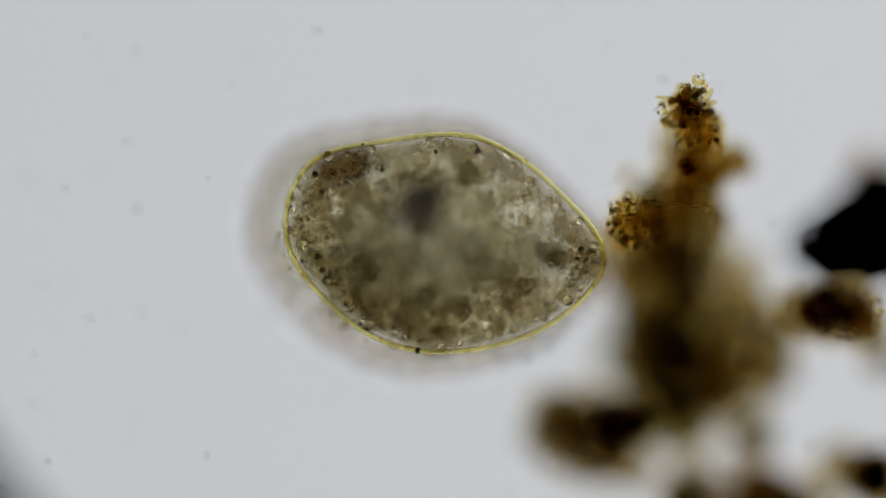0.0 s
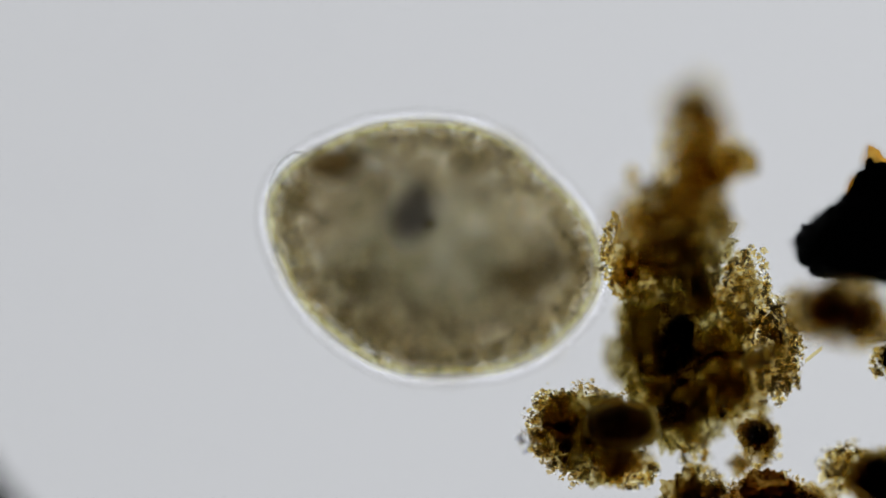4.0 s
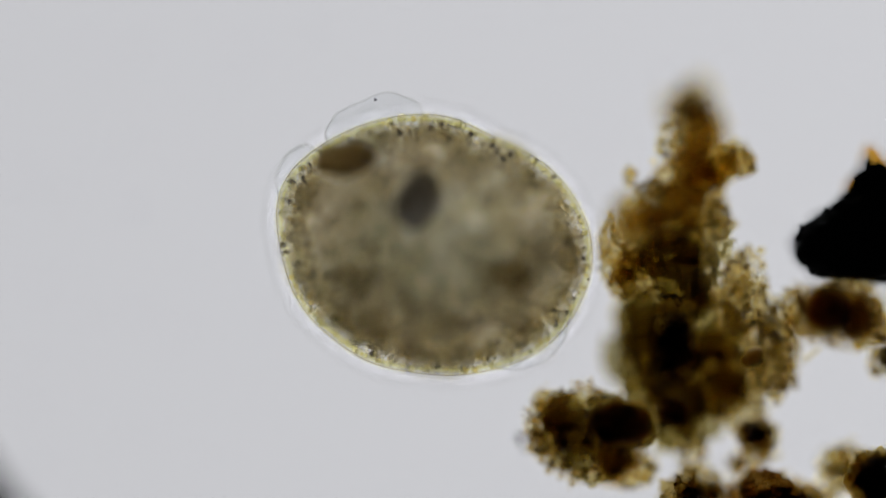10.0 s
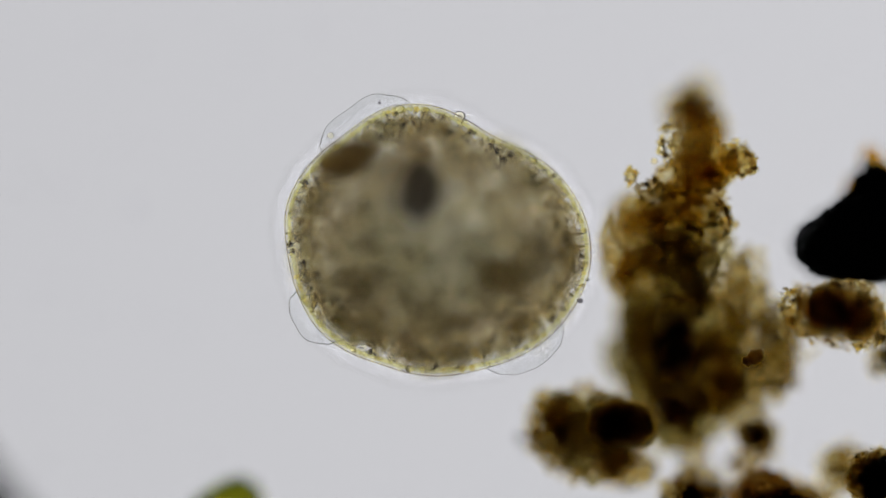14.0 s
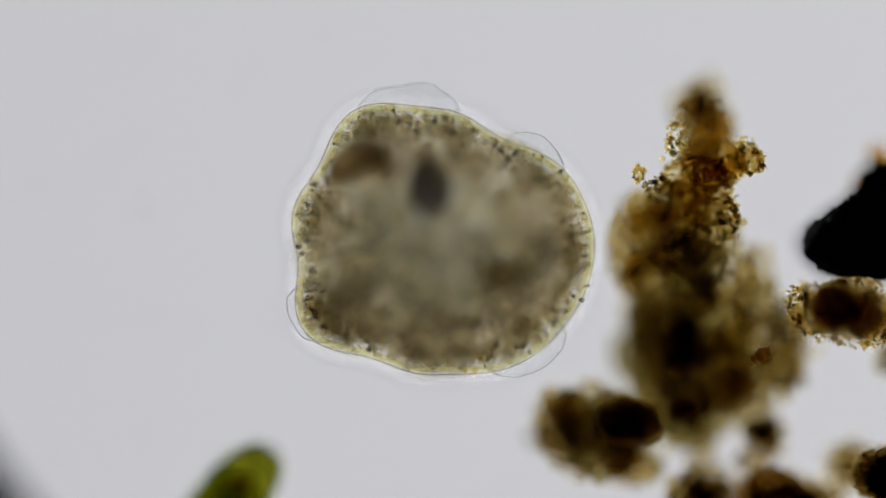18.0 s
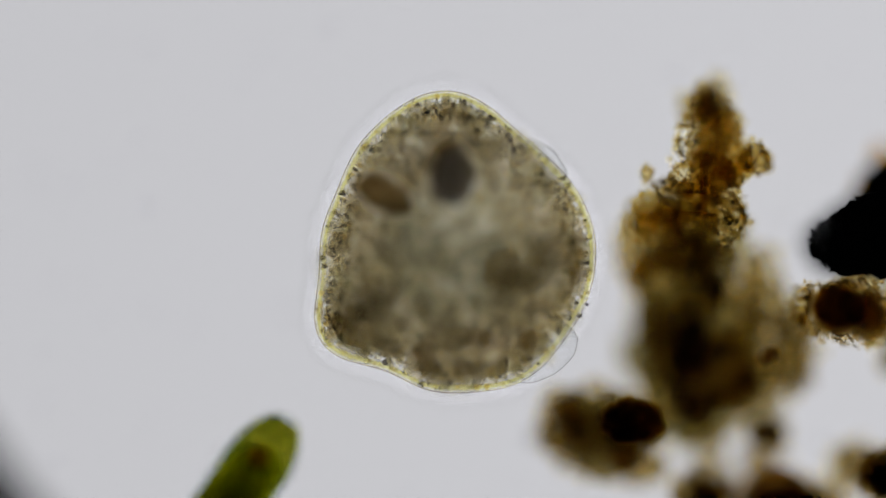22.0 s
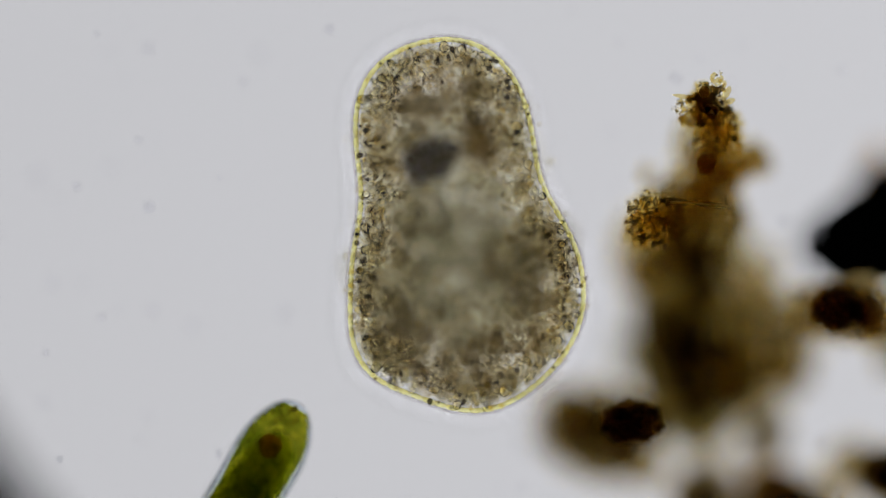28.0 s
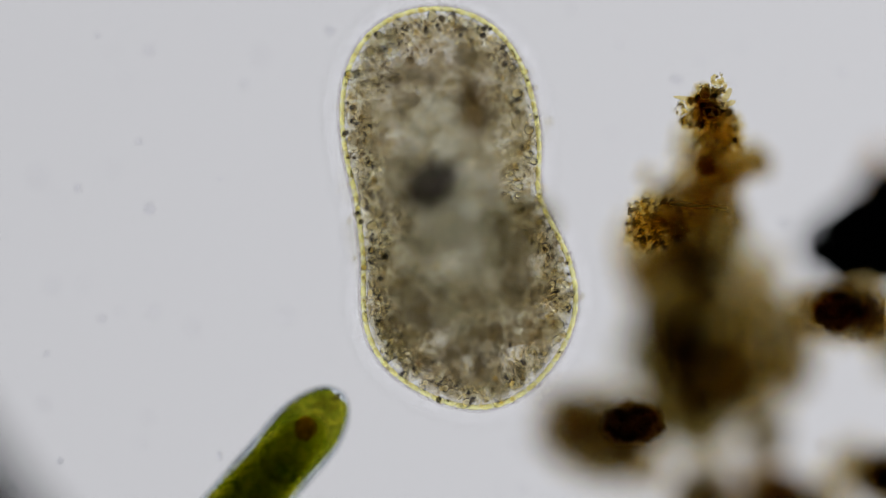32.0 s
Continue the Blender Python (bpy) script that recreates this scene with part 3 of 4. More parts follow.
drifting(b4, [(0, 620, 480, .08, 40), (9, 610, 520, .06, 40), (11, 575, 540, .09, 42), (13, 570, 560, .10, 45), (17, 556, 555, .11, 45), (19, 568, 560, .11, 45), (20, 600, 560, .12, 45), (22, 650, 560, .12, 45), (24, 690, 540, .13, 45), (32, 760, 540, .13, 45)])
b5 = bleb(0.040, 0.055, 0.025, 49.0, "clear glassy lobe at the flank")
drifting(b5, [(0, 530, 350, .08, -20), (6, 520, 315, .06, -20), (9, 530, 310, .06, -20), (11, 535, 315, .08, -20), (13, 550, 320, .09, -20), (16, 610, 370, .10, -20), (20, 680, 410, .10, -20), (24, 740, 420, .12, -20), (32, 780, 400, .13, -20)])


def rim_granule(r, rows):
    v, f = lump((r, r * 0.8, r), 2, 0.2, 1.4, r * 9000)
    drifting(part("granule", mesh_of("granule", v, f, NUCLEUS), amoeba, "dark granule on the membrane"), rows)


rim_granule(0.0055, [(0, 950, 470, .09, 0), (11, 1000, 520, .09, 0), (13, 1028, 530, .10, 0), (17, 1027, 533, .112, 10), (19, 1030, 538, .112, 20), (20, 1029, 550, .13, 30), (22, 1026, 560, .14, 30), (25.3, 1018, 572, .18, 30), (32, 960, 560, .19, 30)])
rim_granule(0.0032, [(0, 950, 470, .09, 0), (11, 1043, 495, .09, 0), (13, 1042, 495, .10, 0), (17, 1042, 500, .112, 0), (20, 1043, 529, .13, 0), (22, 1040, 540, .14, 0), (25.3, 1036, 532, .18, 0), (32, 1000, 540, .19, 0)])
rim_granule(0.0028, [(0, 700, 270, .06, 0), (9, 690, 230, .06, 0), (10, 664, 176, .085, 0), (13, 669, 178, .10, 0), (14.5, 672, 184, .10, 0), (17, 676, 190, .112, 0), (20, 708, 196, .13, 0), (24, 740, 160, .17, 0), (32, 740, 160, .19, 0)])



def vesicle(half, rows):
    v, f = lump(half, 3, 0.06, 1.2, half[0] * 7000)
    drifting(part("vesicle", mesh_of("vesicle", v, f, BEAD_CLEAR), amoeba, "clear glassy vesicle at the rim"), rows)


for r, x, y in ((.0085, 706, 190), (.0075, 752, 193), (.0105, 812, 203), (.0062, 583, 237), (.0075, 690, 213), (.0066, 964, 318), (.0075, 946, 300)):
    rows = [(0, 760, 400, .09, 0), (8, 760, 380, .05, 0), (9.5, 0.6 * x + 300, 0.6 * y + 150, .06, 0), (10.3, x + 2, y + 3, .09, 0), (13, x, y, .10, 0), (14.5, x + 2, y + 5, .10, 0), (17, x + 10, y + 16, .11, 0)]
    vesicle((r, r * 0.9, r), rows + [(20, x * 0.8 + 170, y * 0.8 + 70, .12, 0), (24, x * 0.5 + 400, y * 0.5 + 160, .15, 0), (32, 790, 300, .15, 0)])
vesicle((0.017, 0.0095, 0.009), [(0, 620, 480, .09, -30), (9, 600, 520, .05, -30), (13, 552, 530, .098, -32), (17, 549, 541, .112, -32), (19, 553, 543, .115, -30), (20, 582, 558, .125, -28), (22, 605, 568, .14, -20), (24, 640, 580, .15, 0), (32, 700, 620, .17, 20)])

# ------------------------------------------------------------------ detritus


single_grains = {}
for mat in (GRAIN_GOLD, GRAIN_BROWN, GRAIN_DARK, SPECK):
    single_grains[mat.name] = []
    for k in range(3):
        v, f = lump((0.0055 + 0.001 * k, 0.0045, 0.0045), 2, 0.45, 1.6, k * 3.3 + 60, 3)
        single_grains[mat.name].append(mesh_of("grain", v, f, mat))


RISING = []


def detritus(name, label, category, lumps, heaps, cores=(), group=""):
    """lumps: across, down, height, half axes, material; heaps: across, down, height, spread, number, grain size, material, surface share."""
    base = at(lumps[0][0], lumps[0][1], 0) if lumps else at(heaps[0][0], heaps[0][1], 0)
    root = tagged(new(name), label, category, group)
    root.location = base
    g = np.random.default_rng(int(lumps[0][0] if lumps else heaps[0][0]))
    for k, (x, y, z, r, mat) in enumerate(lumps):
        n = 7 if max(r) > 50 else 5
        for i in range(n):
            rho, a = 0.68 * math.sqrt((i + 0.4) / n), i * 2.39996 + x
            size = g.uniform(0.40, 0.54)
            half = [max(0.006, q / 1000 * size * g.uniform(0.85, 1.2)) for q in (min(r[0], r[1] * 1.3), min(r[1], r[0] * 1.3), r[2] * 1.6)]
            v, f = lump(half, 5 if max(half) > 0.03 else 4 if max(half) > 0.015 else 3, 0.50, 3.0, x * 0.013 + y * 0.007 + i * 1.7, 7)
            v = v + np.array(at(x + r[0] * rho * math.cos(a), y + r[1] * rho * math.sin(a), z + r[2] / 2000 * g.uniform(-1, 1)) - base)
            v[:, 2] = np.maximum(v[:, 2], 0.002)
            part("crumb", mesh_of("crumb", v, f, mat), root)
            mid = v.mean(0)
            rim = mid + (v[g.integers(len(v), size=int(1700 * max(half)) + 16)] - mid) * g.uniform(0.92, 1.10, (int(1700 * max(half)) + 16, 1))
            rim[:, 2] = np.maximum(rim[:, 2], 0.004)
            v, f = heap_of_grains(g, rim, 0.0019 * g.lognormal(0, 0.5, len(rim)), jag=0.22)
            part("crust", mesh_of("crust", v, f, (GRAIN_BROWN, GRAIN_GOLD, GRAIN_DARK)[i % 3]), root, "fine crumbly grains", "stuff")
    for k, (x, y, z, r, mat) in enumerate(cores):
        if r[0] > 15 and mat is DARK:
            v, f = lump([q * 1.2 / 1000 for q in r], 5, 0.42, 2.2, x * 0.017, 6)
            v = v * (1, 1, 0.8) + np.array(at(x, y, z) - base)
            v[:, 2] = np.maximum(v[:, 2], 0.002)
            part("core_mantle", mesh_of("core_mantle", v, f, UMBER), root, "dark umber mantle of the core")
        if mat is DARK_AMBER:
            for i in range(3):
                rho, a = (0.16, i * 2.39996 + x)
                v, f = lump([q * g.uniform(0.78, 0.95) / 1000 for q in r], 5, 0.34, 2.3, x * 0.011 + i * 2.3, 5)
                v = v + np.array(at(x + r[0] * rho * math.cos(a), y + r[1] * rho * math.sin(a), z + r[2] / 1500 * g.uniform(-1, 0.6)) - base)
                v[:, 2] = np.maximum(v[:, 2], 0.002)
                RISING.append((root.name, part("core", mesh_of("core", v, f, mat), root, "dark amber core")))
                mid = v.mean(0)
                rim = mid + (v[g.integers(len(v), size=90)] - mid) * g.uniform(0.94, 1.06, (90, 1))
                v, f = heap_of_grains(g, rim, 0.0021 * g.lognormal(0, 0.45, 90), jag=0.2)
                RISING.append((root.name, part("crust", mesh_of("crust", v, f, (GRAIN_BROWN, GRAIN_DARK)[i % 2]), root, "fine crumbly grains", "stuff")))
            continue
        v, f = lump([q * 0.85 / 1000 for q in r], 5, 0.34, 2.0, x * 0.011, 6)
        v = v + np.array(at(x, y, z) - base)
        v[:, 2] = np.maximum(v[:, 2], 0.002)
        part("core", mesh_of("core", v, f, mat), root, "nearly black opaque core")
    for k, (x, y, z, r, count, size, mat, skin) in enumerate(heaps):
        count = int(count * 3.4)
        d = g.normal(size=(count, 3))
        d[:, 2] = np.abs(d[:, 2]) * 0.7 - 0.1
        d /= np.linalg.norm(d, axis=1)[:, None]
        rad = np.where(g.random(count) < skin, g.uniform(0.74, 1.0, count), g.random(count) ** 0.4 * 0.95)
        wob = np.array([1 + 0.34 * noise.fractal(Vector(q) * 2.2 + Vector((x * .09, y * .05, 0)), 1.0, 2.1, 4) for q in d])
        pl = d * (rad * wob)[:, None] * (np.array(r) / 1000) + np.array(at(x, y, z) - base)
        pl[:, 2] = np.maximum(pl[:, 2], 0.004)
        sz = size * 0.42 / 1000 * g.lognormal(0, 0.5, count)
        sort = g.random(count)
        for low, high, grain_mat, words in ((0, 0.58, mat, "fine crumbly grains"), (0.58, 0.84, GRAIN_DARK, "fine dark grains"), (0.84, 1, GRAIN_PALE, "fine glassy grains")):
            pick = (sort >= low) & (sort < high)
            if pick.any():
                v, f = heap_of_grains(g, pl[pick], sz[pick], jag=0.22)
                part("crust", mesh_of("crust", v, f, grain_mat), root, words, "stuff")
        for q in range(min(14, count // 12)):
            ob = part("grain", single_grains[mat.name][g.integers(3)], root)
            ob.location = pl[g.integers(count)]
            ob.rotation_euler = g.uniform(0, 6, 3)
    return root


mass = detritus("detritus_mass", "tall ragged crumbly heap of golden-brown organic debris", "debris",
    [(1205, 612, .045, (118, 160, 26), BROWN), (1215, 450, .07, (85, 80, 40), BROWN), (1125, 465, .05, (58, 65, 32), AMBER), (1215, 360, .12, (78, 70, 28), GOLDEN)]
    + [(1240, 300, .125, (48, 58, 24), GOLDEN), (1243, 225, .18, (44, 52, 22), GOLDEN), (1214, 195, .19, (34, 32, 14), GOLDEN), (1226, 172, .195, (24, 24, 12), GOLDEN), (1138, 390, .175, (54, 52, 24), GOLDEN)]
    + [(1300, 284, .11, (36, 34, 20), GOLDEN), (1272, 308, .115, (34, 30, 18), GOLDEN), (1316, 530, .04, (44, 80, 14), PALE), (1215, 730, .03, (92, 62, 25), BROWN), (1300, 690, .03, (70, 60, 14), PALE), (1375, 620, .025, (40, 85, 16), PALE), (1128, 610, .012, (58, 104, 9), BROWN), (1168, 684, .04, (48, 48, 20), BROWN)]
    + [(1250, 520, .03, (42, 42, 20), PALE), (1290, 640, .03, (50, 85, 22), PALE)],
    [(1242, 225, .19, (44, 52, 18), 260, 3.8, GRAIN_GOLD, .7), (1205, 198, .20, (36, 30, 12), 80, 3.6, GRAIN_GOLD, .7), (1232, 180, .212, (22, 28, 8), 40, 3.6, GRAIN_DARK, .5)]
    + [(1246, 145, .212, (12, 20, 5), 16, 3.8, GRAIN_GOLD, .6), (1138, 390, .195, (52, 50, 18), 190, 4.2, GRAIN_GOLD, .75), (1132, 395, .20, (54, 52, 18), 40, 4.4, GRAIN_DARK, .8), (1225, 290, .195, (16, 18, 8), 50, 3.8, GRAIN_BROWN, .6)]
    + [(1310, 282, .115, (30, 32, 18), 130, 3.8, GRAIN_GOLD, .85), (1337, 300, .11, (8, 8, 6), 10, 4, GRAIN_BROWN, .5), (1118, 310, .115, (11, 14, 8), 24, 3.8, GRAIN_GOLD, .6)]
    + [(1155, 340, .115, (28, 24, 12), 70, 4.0, GRAIN_DARK, .7), (1278, 390, .115, (20, 38, 14), 120, 4.4, GRAIN_GOLD, .85), (1190, 250, .115, (22, 42, 12), 90, 4.2, GRAIN_GOLD, .7), (1090, 450, .05, (28, 62, 22), 200, 4.0, GRAIN_GOLD, .85)]
    + [(1320, 520, .05, (44, 80, 24), 330, 4.2, GRAIN_GOLD, .85), (1375, 620, .045, (48, 95, 16), 560, 4.2, GRAIN_GOLD, .6), (1375, 625, .045, (44, 88, 16), 90, 4.4, GRAIN_DARK, .6), (1232, 600, .048, (120, 160, 22), 220, 4.4, GRAIN_BROWN, .95)]
    + [(1230, 800, .03, (28, 40, 12), 150, 4.4, GRAIN_GOLD, .6), (1215, 400, .12, (80, 90, 22), 300, 4.2, GRAIN_BROWN, .9), (1230, 170, .208, (26, 28, 8), 60, 3.4, GRAIN_GOLD, .4), (1232, 235, .115, (40, 66, 14), 240, 3.6, GRAIN_BROWN, .6), (1225, 320, .125, (58, 85, 16), 380, 3.4, GRAIN_BROWN, .5), (1215, 400, .125, (76, 85, 18), 300, 3.4, GRAIN_GOLD, .5)],
    [(1202, 608, .035, (32, 60, 22), DARK), (1190, 730, .035, (30, 20, 16), DARK_AMBER), (1223, 162, .214, (11, 11, 8), RUST), (1235, 195, .205, (15, 9, 6), UMBER)])

clump = detritus("detritus_clump", "rounded crumbly brown debris clump with a black core", "debris",
    [(1045, 770, .045, (95, 80, 38), BROWN), (990, 750, .04, (42, 48, 30), AMBER), (1100, 820, .03, (55, 42, 24), AMBER), (1098, 762, .08, (62, 48, 40), BROWN)],
    [(1040, 765, .05, (108, 88, 32), 620, 4.4, GRAIN_BROWN, .9), (975, 750, .05, (45, 60, 26), 220, 4.4, GRAIN_GOLD, .85), (1120, 840, .04, (45, 28, 14), 140, 4.8, GRAIN_GOLD, .7), (930, 780, .03, (14, 26, 8), 24, 4.8, SPECK, .6), (1092, 756, .165, (58, 42, 18), 70, 3.4, GRAIN_BROWN, .8)],
    [(1104, 752, .19, (54, 39, 22), DARK_AMBER), (1000, 790, .05, (12, 14, 12), DARK)])

lumpy = detritus("detritus_clump", "small crumbly amber debris clump with a dark middle", "debris",
    [(1480, 550, .11, (70, 54, 40), AMBER), (1535, 575, .10, (40, 42, 30), AMBER), (1512, 562, .16, (44, 38, 16), AMBER)],
    [(1480, 552, .12, (80, 62, 30), 360, 4.4, GRAIN_BROWN, .9), (1535, 575, .11, (42, 46, 24), 220, 4.4, GRAIN_GOLD, .85), (1405, 545, .11, (20, 38, 14), 90, 4.2, GRAIN_GOLD, .7), (1470, 552, .17, (46, 38, 16), 120, 4.0, GRAIN_BROWN, .8), (1505, 560, .185, (66, 50, 14), 170, 4.0, GRAIN_GOLD, .8)],
    [(1468, 550, .18, (46, 38, 22), DARK_AMBER)])

small = detritus("detritus_crumb", "small dark amber crumb of debris", "debris",
    [(1345, 780, .03, (36, 38, 25), UMBER), (1312, 822, .025, (18, 22, 15), AMBER)], [(1345, 785, .035, (40, 44, 20), 110, 4.2, GRAIN_GOLD, .9)], [(1340, 768, .03, (24, 20, 18), DARK)])
low = detritus("detritus_clump", "rust-brown debris clump lying in the water", "debris",
    [(1360, 905, .04, (95, 62, 36), RUST), (1430, 900, .035, (60, 45, 28), AMBER)], [(1360, 900, .045, (100, 66, 28), 420, 4.4, GRAIN_BROWN, .9)], [(1370, 915, .045, (60, 40, 30), DARK)])
detritus("detritus_clump", "dark olive-brown debris clump", "debris",
    [(1224, 892, .045, (54, 56, 36), UMBER), (1262, 870, .025, (26, 26, 18), PALE)], [(1250, 860, .035, (35, 36, 14), 150, 4.6, GRAIN_GOLD, .8)], [(1220, 910, .045, (30, 35, 26), DARK)])
detritus("detritus_clump", "black debris clump ringed by pale grains", "debris",
    [(1500, 830, .03, (42, 38, 18), PALE), (1560, 850, .06, (48, 45, 40), BROWN)], [(1500, 825, .035, (48, 40, 16), 240, 4.6, GRAIN_GOLD, .7), (1558, 848, .095, (54, 52, 24), 200, 4.2, GRAIN_BROWN, .95)], [(1560, 850, .09, (42, 42, 40), DARK)])
edge = detritus("detritus_crumb", "dark crumb of debris with pale grains", "debris",
    [(1575, 632, .04, (22, 30, 24), BROWN)], [(1560, 640, .04, (20, 28, 16), 60, 4.6, GRAIN_GOLD, .7)], [(1578, 630, .04, (18, 20, 20), DARK)])

# single things caught in the heap: a fine hair, glassy blades, a vesicle, dark grains


def strand(name, points, r, mat, parent, label):
    """A thin bent thread through points, in thousandths of the field."""
    vs, fs, m = [], [], 6
    for i, (x, y, z) in enumerate(points):
        p = at(x, y, z) - parent.location
        for j in range(m):
            a = 2 * math.pi * j / m
            vs.append((p.x, p.y + r * math.cos(a), p.z + r * math.sin(a)))
    for i in range(len(points) - 1):
        for j in range(m):
            fs.append((i * m + j, i * m + (j + 1) % m, (i + 1) * m + (j + 1) % m, (i + 1) * m + j))
    return part(name, mesh_of(name, vs, fs, mat), parent, label)


strand("hair", [(1160, 360, .205), (1190, 361, .208), (1225, 364, .208), (1262, 369, .205)], 0.0014, DARK_AMBER, mass, "fine dark hair")
strand("hair", [(1185, 375, .207), (1215, 382, .207), (1245, 384, .205)], 0.0009, GRAIN_DARK, mass, "fine dark hair")
strand("hair", [(1425, 640, .05), (1440, 628, .05), (1455, 616, .05)], 0.004, GRAIN_GOLD, lumpy, "short golden bristle")
for x, y, z, half, turn in ((1190, 172, .212, (24, 4, 2), -8), (1262, 165, .212, (14, 6, 3), 60), (1268, 180, .212, (10, 5, 3), 20), (1185, 215, .205, (12, 5, 3), 75), (1258, 150, .212, (8, 4, 3), 80)):
    v, f = lump([q / 1000 for q in half], 3, 0.12, 1.2, x * 0.1)
    ob = part("blade", mesh_of("blade", v, f, GRAIN_GOLD), mass, "clear glassy blade")
    ob.matrix_basis = Matrix.Translation(at(x, y, z) - mass.location) @ pose(0, 0, 0, 0, 0, turn)
for x, y, z, r, mat, label in ((1272, 392, .115, 11, BEAD_CLEAR, "clear round vesicle"), (1286, 372, .113, 7, BEAD_CLEAR, "clear round vesicle"), (1266, 410, .113, 6, BEAD_GOLD, "golden bead"),
                               (1340, 632, .11, 13, RUST, "rust-brown grain"), (1326, 640, .10, 8, RUST, "rust-brown grain"), (1245, 248, .208, 6, BEAD_DARK, "dark bead"), (1276, 247, .208, 5, BEAD_DARK, "dark bead"),
                               (1228, 300, .205, 12, GRAIN_BROWN, "amber bead"), (1207, 255, .19, 9, BEAD_CLEAR, "clear round vesicle"), (1172, 262, .12, 8, BEAD_CLEAR, "clear round vesicle"), (1160, 285, .115, 6, BEAD_GOLD, "golden bead")):
    v, f = lump((r / 1000, r / 1000, r / 1200), 3, 0.45 if mat is RUST else 0.10, 1.8 if mat is RUST else 1.2, x * 0.07)
    ob = part("bead", mesh_of("bead", v, f, mat), mass, label)
    ob.location = at(x, y, z) - mass.location

# the black mineral flake: three jagged wedges grown together


def wedge(bm, corners, z0, z1, shrink):
    mid = sum((at(x, y, 0) for x, y in corners), Vector()) / len(corners)
    low_, high_ = [], []
    for x, y in corners:
        p = at(x, y, 0)
        low_.append(bm.verts.new((p.x, p.y, z0)))
        q = mid + (p - mid) * shrink
        high_.append(bm.verts.new((q.x, q.y, z1)))
    bm.faces.new(low_[::-1])
    bm.faces.new(high_)
    for i in range(len(corners)):
        j = (i + 1) % len(corners)
        bm.faces.new((low_[i], low_[j], high_[j], high_[i]))


flake = tagged(new("black_flake"), "jagged opaque black mineral flake with an amber edge", "mineral")


def shard(name, corners, z1, shrink, rough, mat, label=""):
    bm = bmesh.new()
    mx, my = (sum(q[a] for q in corners) / len(corners) for a in (0, 1))
    corners = [(mx + 0.965 * (x - mx), my + 0.965 * (y - my)) for x, y in corners]
    wedge(bm, corners, 0.0, z1, shrink)
    bmesh.ops.triangulate(bm, faces=bm.faces)
    bmesh.ops.subdivide_edges(bm, edges=bm.edges, cuts=3, use_grid_fill=True)
    bmesh.ops.subdivide_edges(bm, edges=bm.edges, cuts=2, use_grid_fill=True)
    for v in bm.verts:
        d = noise.fractal(v.co * 55, 0.7, 2.0, 6)
        e = noise.fractal(v.co * 55 + Vector((9, 4, 2)), 0.7, 2.0, 6)
        v.co += Vector((d, e, 0)) * rough
        v.co.z = max(0.0, v.co.z + 0.006 * d)
    me = bpy.data.meshes.new(name)
    bm.to_mesh(me)
    bm.free()
    me.materials.append(mat)
    return part(name, me, flake, label)


shard("body", [(1405, 432), (1412, 456), (1436, 482), (1475, 492), (1640, 498), (1660, 380), (1600, 330), (1505, 348), (1450, 385), (1416, 410)], 0.15, 0.97, 0.013, ROCK)
shard("ridge", [(1500, 352), (1640, 400), (1650, 300), (1585, 300), (1535, 300), (1514, 316)], 0.085, 0.96, 0.013, ROCK)
shard("spike", [(1528, 316), (1590, 322), (1578, 306), (1560, 292), (1534, 290)], 0.07, 0.95, 0.013, ROCK)
shard("rind", [(1531, 296), (1535, 257), (1552, 266), (1578, 300), (1560, 306)], 0.05, 0.97, 0.004, RIND, "translucent amber edge")
shard("rind", [(1496, 352), (1503, 322), (1512, 312), (1522, 322), (1512, 350)], 0.06, 0.97, 0.004, RIND, "translucent amber edge")

# ------------------------------------------------------------------ the green alga
alga = tagged(new("green_alga"), "long green rod-shaped alga with a clear rounded tip", "alga")


def rod(length, r, tip, n=40, m=28, seed=0.0, wob=0.02, start=0.0):
    """A rod along -x from its tip at the origin, tapering to a blunt end."""
    vs, fs = [], []
    for i in range(n + 1):
        u = (i / n) ** 1.6 * length + start
        k = min(1.0, u / tip)
        rr = r * (1 - (1 - k) ** 2.2) ** 0.54 if k < 1 else r
        w = min(1.0, (length + start - u) / 0.06) ** 0.5 if u > length + start - 0.06 else 1.0
        for j in range(m):
            a = 2 * math.pi * j / m
            g = 1 + wob * noise.noise(Vector((u * 14 + seed, math.cos(a) * 2, math.sin(a) * 2)))
            vs.append((-u, rr * w * g * math.cos(a), rr * w * g * 0.8 * math.sin(a)))
    for i in range(n):
        for j in range(m):
            fs.append((i * m + j, i * m + (j + 1) % m, (i + 1) * m + (j + 1) % m, (i + 1) * m + j))
    fs.append(tuple(range(m))[::-1])
    fs.append(tuple(n * m + j for j in range(m)))
    return vs, fs


v, f = rod(0.62, 0.064, 0.12)
part("cell_wall", mesh_of("cell_wall", v, f, WALL_CLEAR), alga, "clear smooth cell wall")
v, f = rod(0.575, 0.0588, 0.115, seed=3.0, wob=0.06, start=0.012)
part("chloroplast", mesh_of("chloroplast", v, f, GREEN_LIGHT), alga, "light green chloroplast")
for k in range(20):
    w = 0.72 + 0.28 * min(1.0, k / 4)
    v, f = lump((0.046, 0.053 * w, 0.016), 4, 0.18, 2.0, 70.0 + k, 6)
    ob = part("chloroplast", mesh_of("chloroplast", v, f, GREEN), alga, "dark green chloroplast")
    ob.location = (-0.108 - 0.0235 * k, 0.004 * (1 if k % 2 else -1), -0.012 + 0.006 * (k % 3))
tip_meshes = []
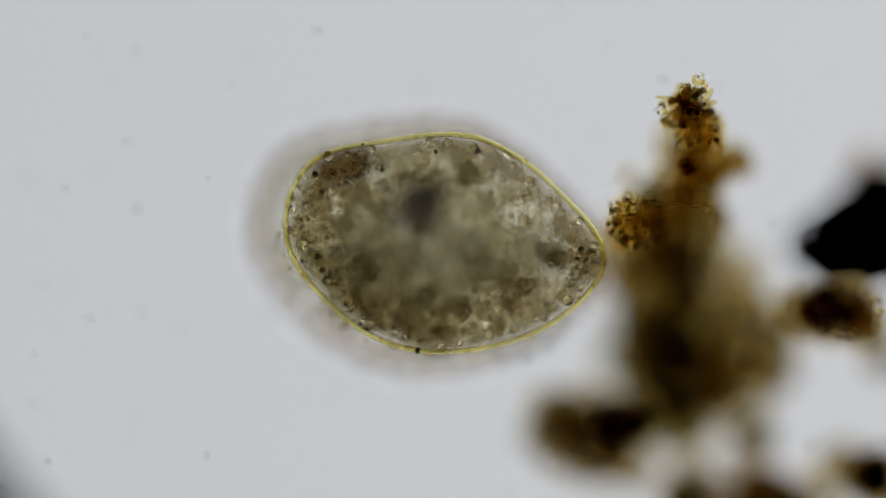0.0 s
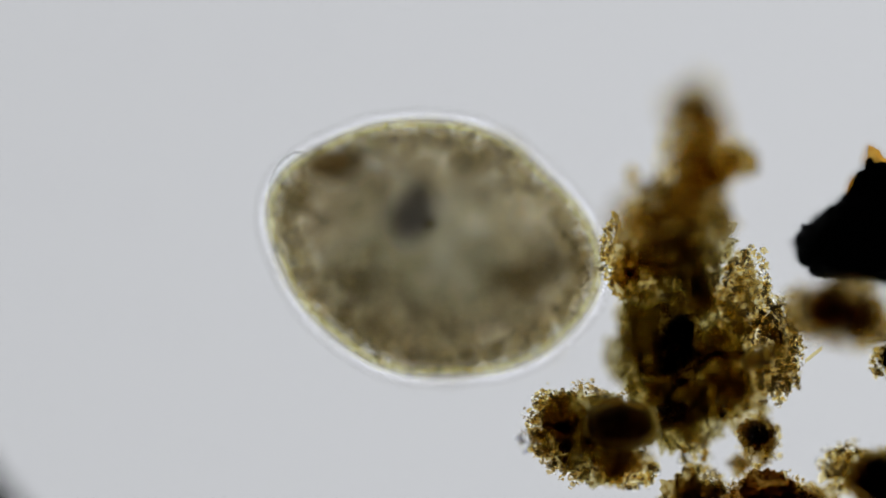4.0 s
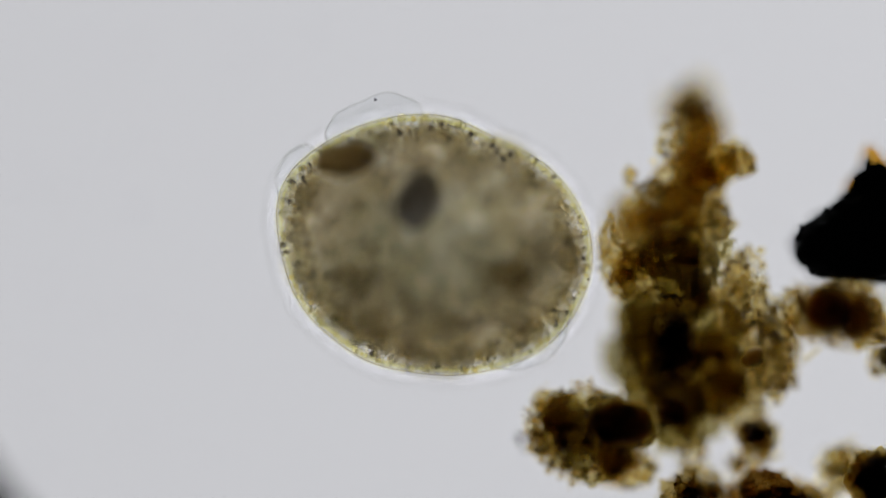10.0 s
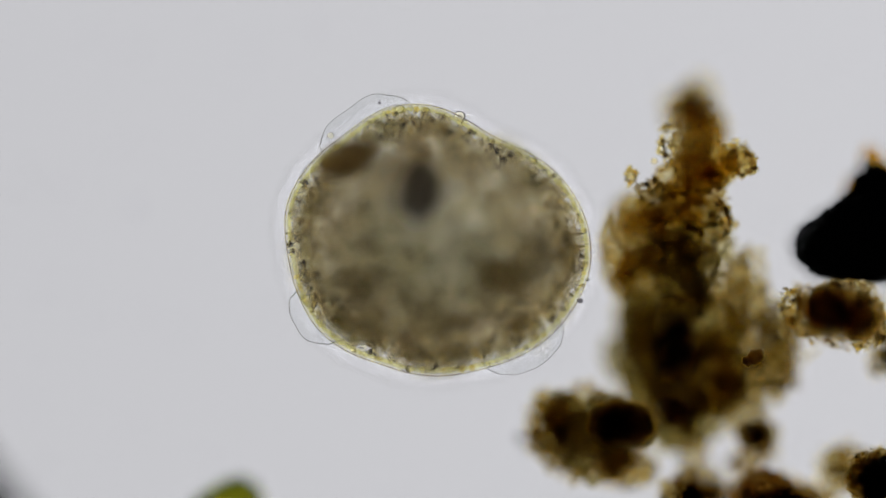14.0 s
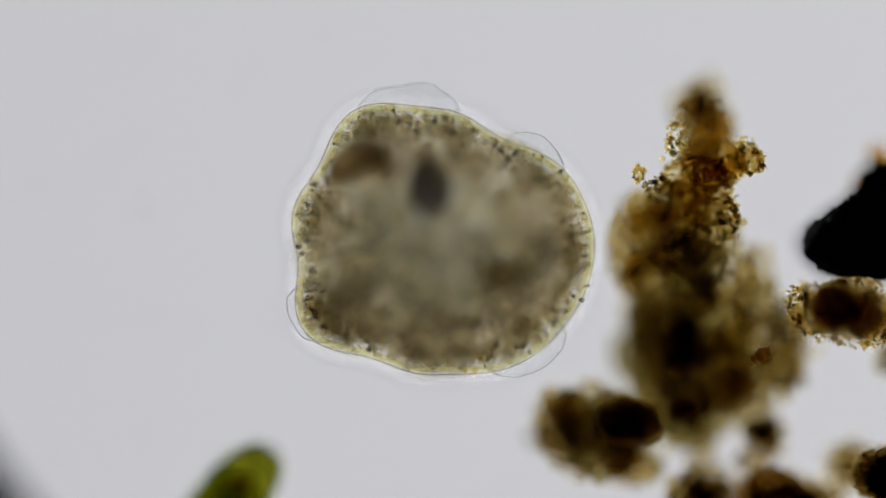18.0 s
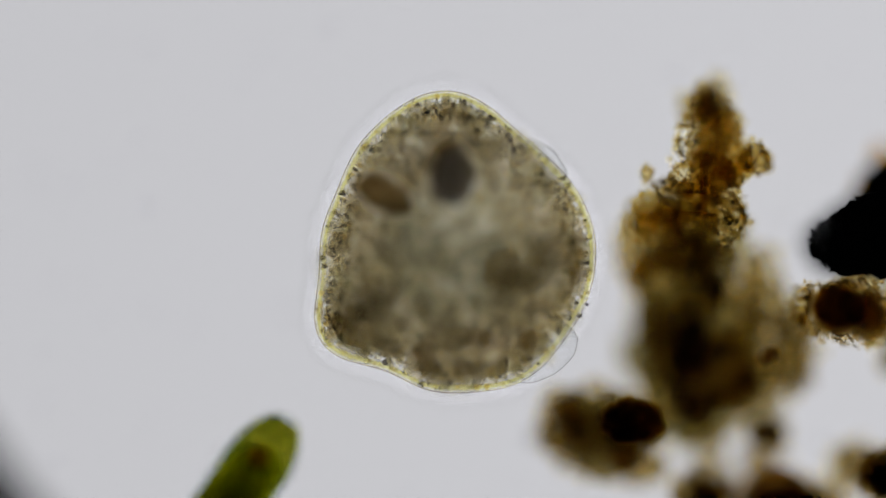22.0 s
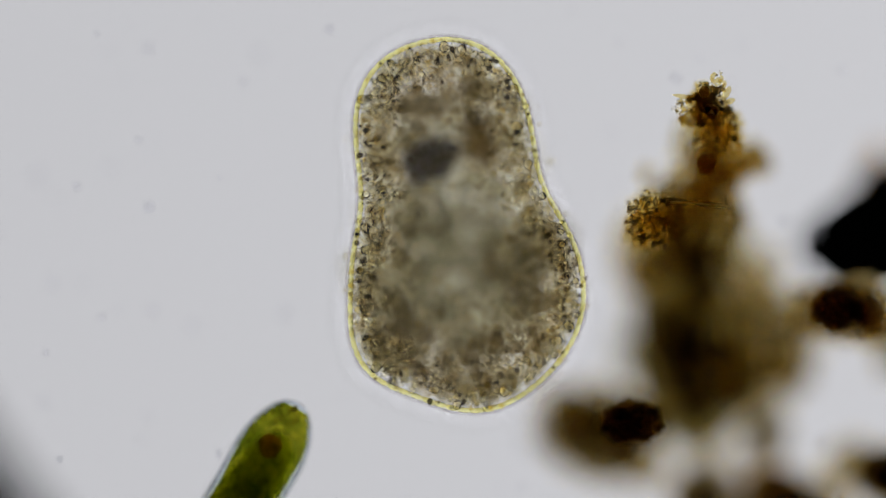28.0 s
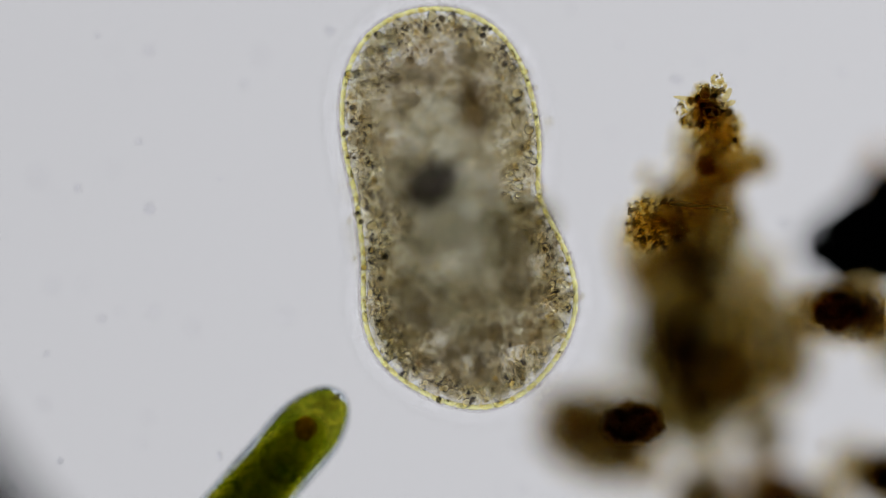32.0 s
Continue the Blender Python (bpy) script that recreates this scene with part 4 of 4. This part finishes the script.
for k in range(3):
    v, f = lump((0.005 + 0.001 * k, 0.004, 0.004), 2, 0.3, 1.4, 90.0 + k)
    tip_meshes.append(mesh_of("tip_granule", v, f, (BEAD_CLEAR, FINE_LIGHT, BEAD_CLEAR)[k]))
for k in range(26):
    ob = part("tip_granule", tip_meshes[k % 3], alga)
    u = 0.012 + 0.05 * rng.random()
    ob.location = (-u, rng.uniform(-1, 1) * 0.55 * u, 0.02 + 0.02 * rng.random())
v, f = lump((0.021, 0.020, 0.014), 3, 0.25, 1.5, 51.0)
part("red_spot", mesh_of("red_spot", v + np.array((-0.092, 0.006, 0.012)), f, RED_SPOT), alga, "rust-red spot")

# ------------------------------------------------------------------ specks in the water
g = np.random.default_rng(77)
pl = np.c_[0.9 - 1.8 * g.random(90) ** 0.8, g.uniform(-0.5, 0.5, 90), g.uniform(0.228, 0.31, 90)]
v, f = heap_of_grains(g, pl, g.uniform(0.004, 0.009, 90), 3, jag=0.03)
tagged(new("water_specks", mesh_of("water_specks", v, f, WATER_SPECK)), "faint grey specks drifting in the water", "specks", kind="stuff")


def motions():
    for ob, rows in MOVES:
        if rows[-1][0] < 32:
            rows = rows + [(32, rows[-1][1])]
        walk(ob, rows)
    rows = []
    for t, x, y, a in ((0, 250, 1120, 50), (9.5, 330, 985, 50), (11, 385, 915, 49), (13, 438, 867, 48), (14.5, 466, 838, 48), (17, 484, 799, 49), (19, 494, 775, 51), (20, 505, 757, 52),
                       (22, 516, 735, 55), (23, 522, 728, 57), (25, 512, 722, 59), (28, 530, 712, 60), (29, 545, 710, 57), (30, 571, 700, 53), (32, 606, 692, 49)):
        p = at(x - along(DRIFT, t), y - along(DRIFT, t, 2), 0)
        rows.append((t, pose(p.x, p.y, 0.182 if t < 21 else 0.186 if t < 24 else 0.19, 0, 0, a)))
    walk(alga, rows)
    for owner, ob in RISING:
        if owner == lumpy.name:
            walk(ob, [(t, pose(0, 0, z)) for t, z in ((0, -.04), (9, -.04), (13, -.025), (20, -.012), (28, -.004), (32, -.004))])
        if owner == clump.name:
            walk(ob, [(t, pose(0, 0, z)) for t, z in ((0, -.075), (9, -.07), (13, -.05), (20, -.03), (23, -.01), (28, .0), (32, .0))])
    home = mass.location.copy()
    walk(mass, [(t, pose(home.x + dx / 1000, home.y, 0)) for t, dx in ((0, -3), (3, 0), (10, -2), (15, 0), (19.5, 4), (20.2, 9), (25, 8), (32, 8))])


motions()
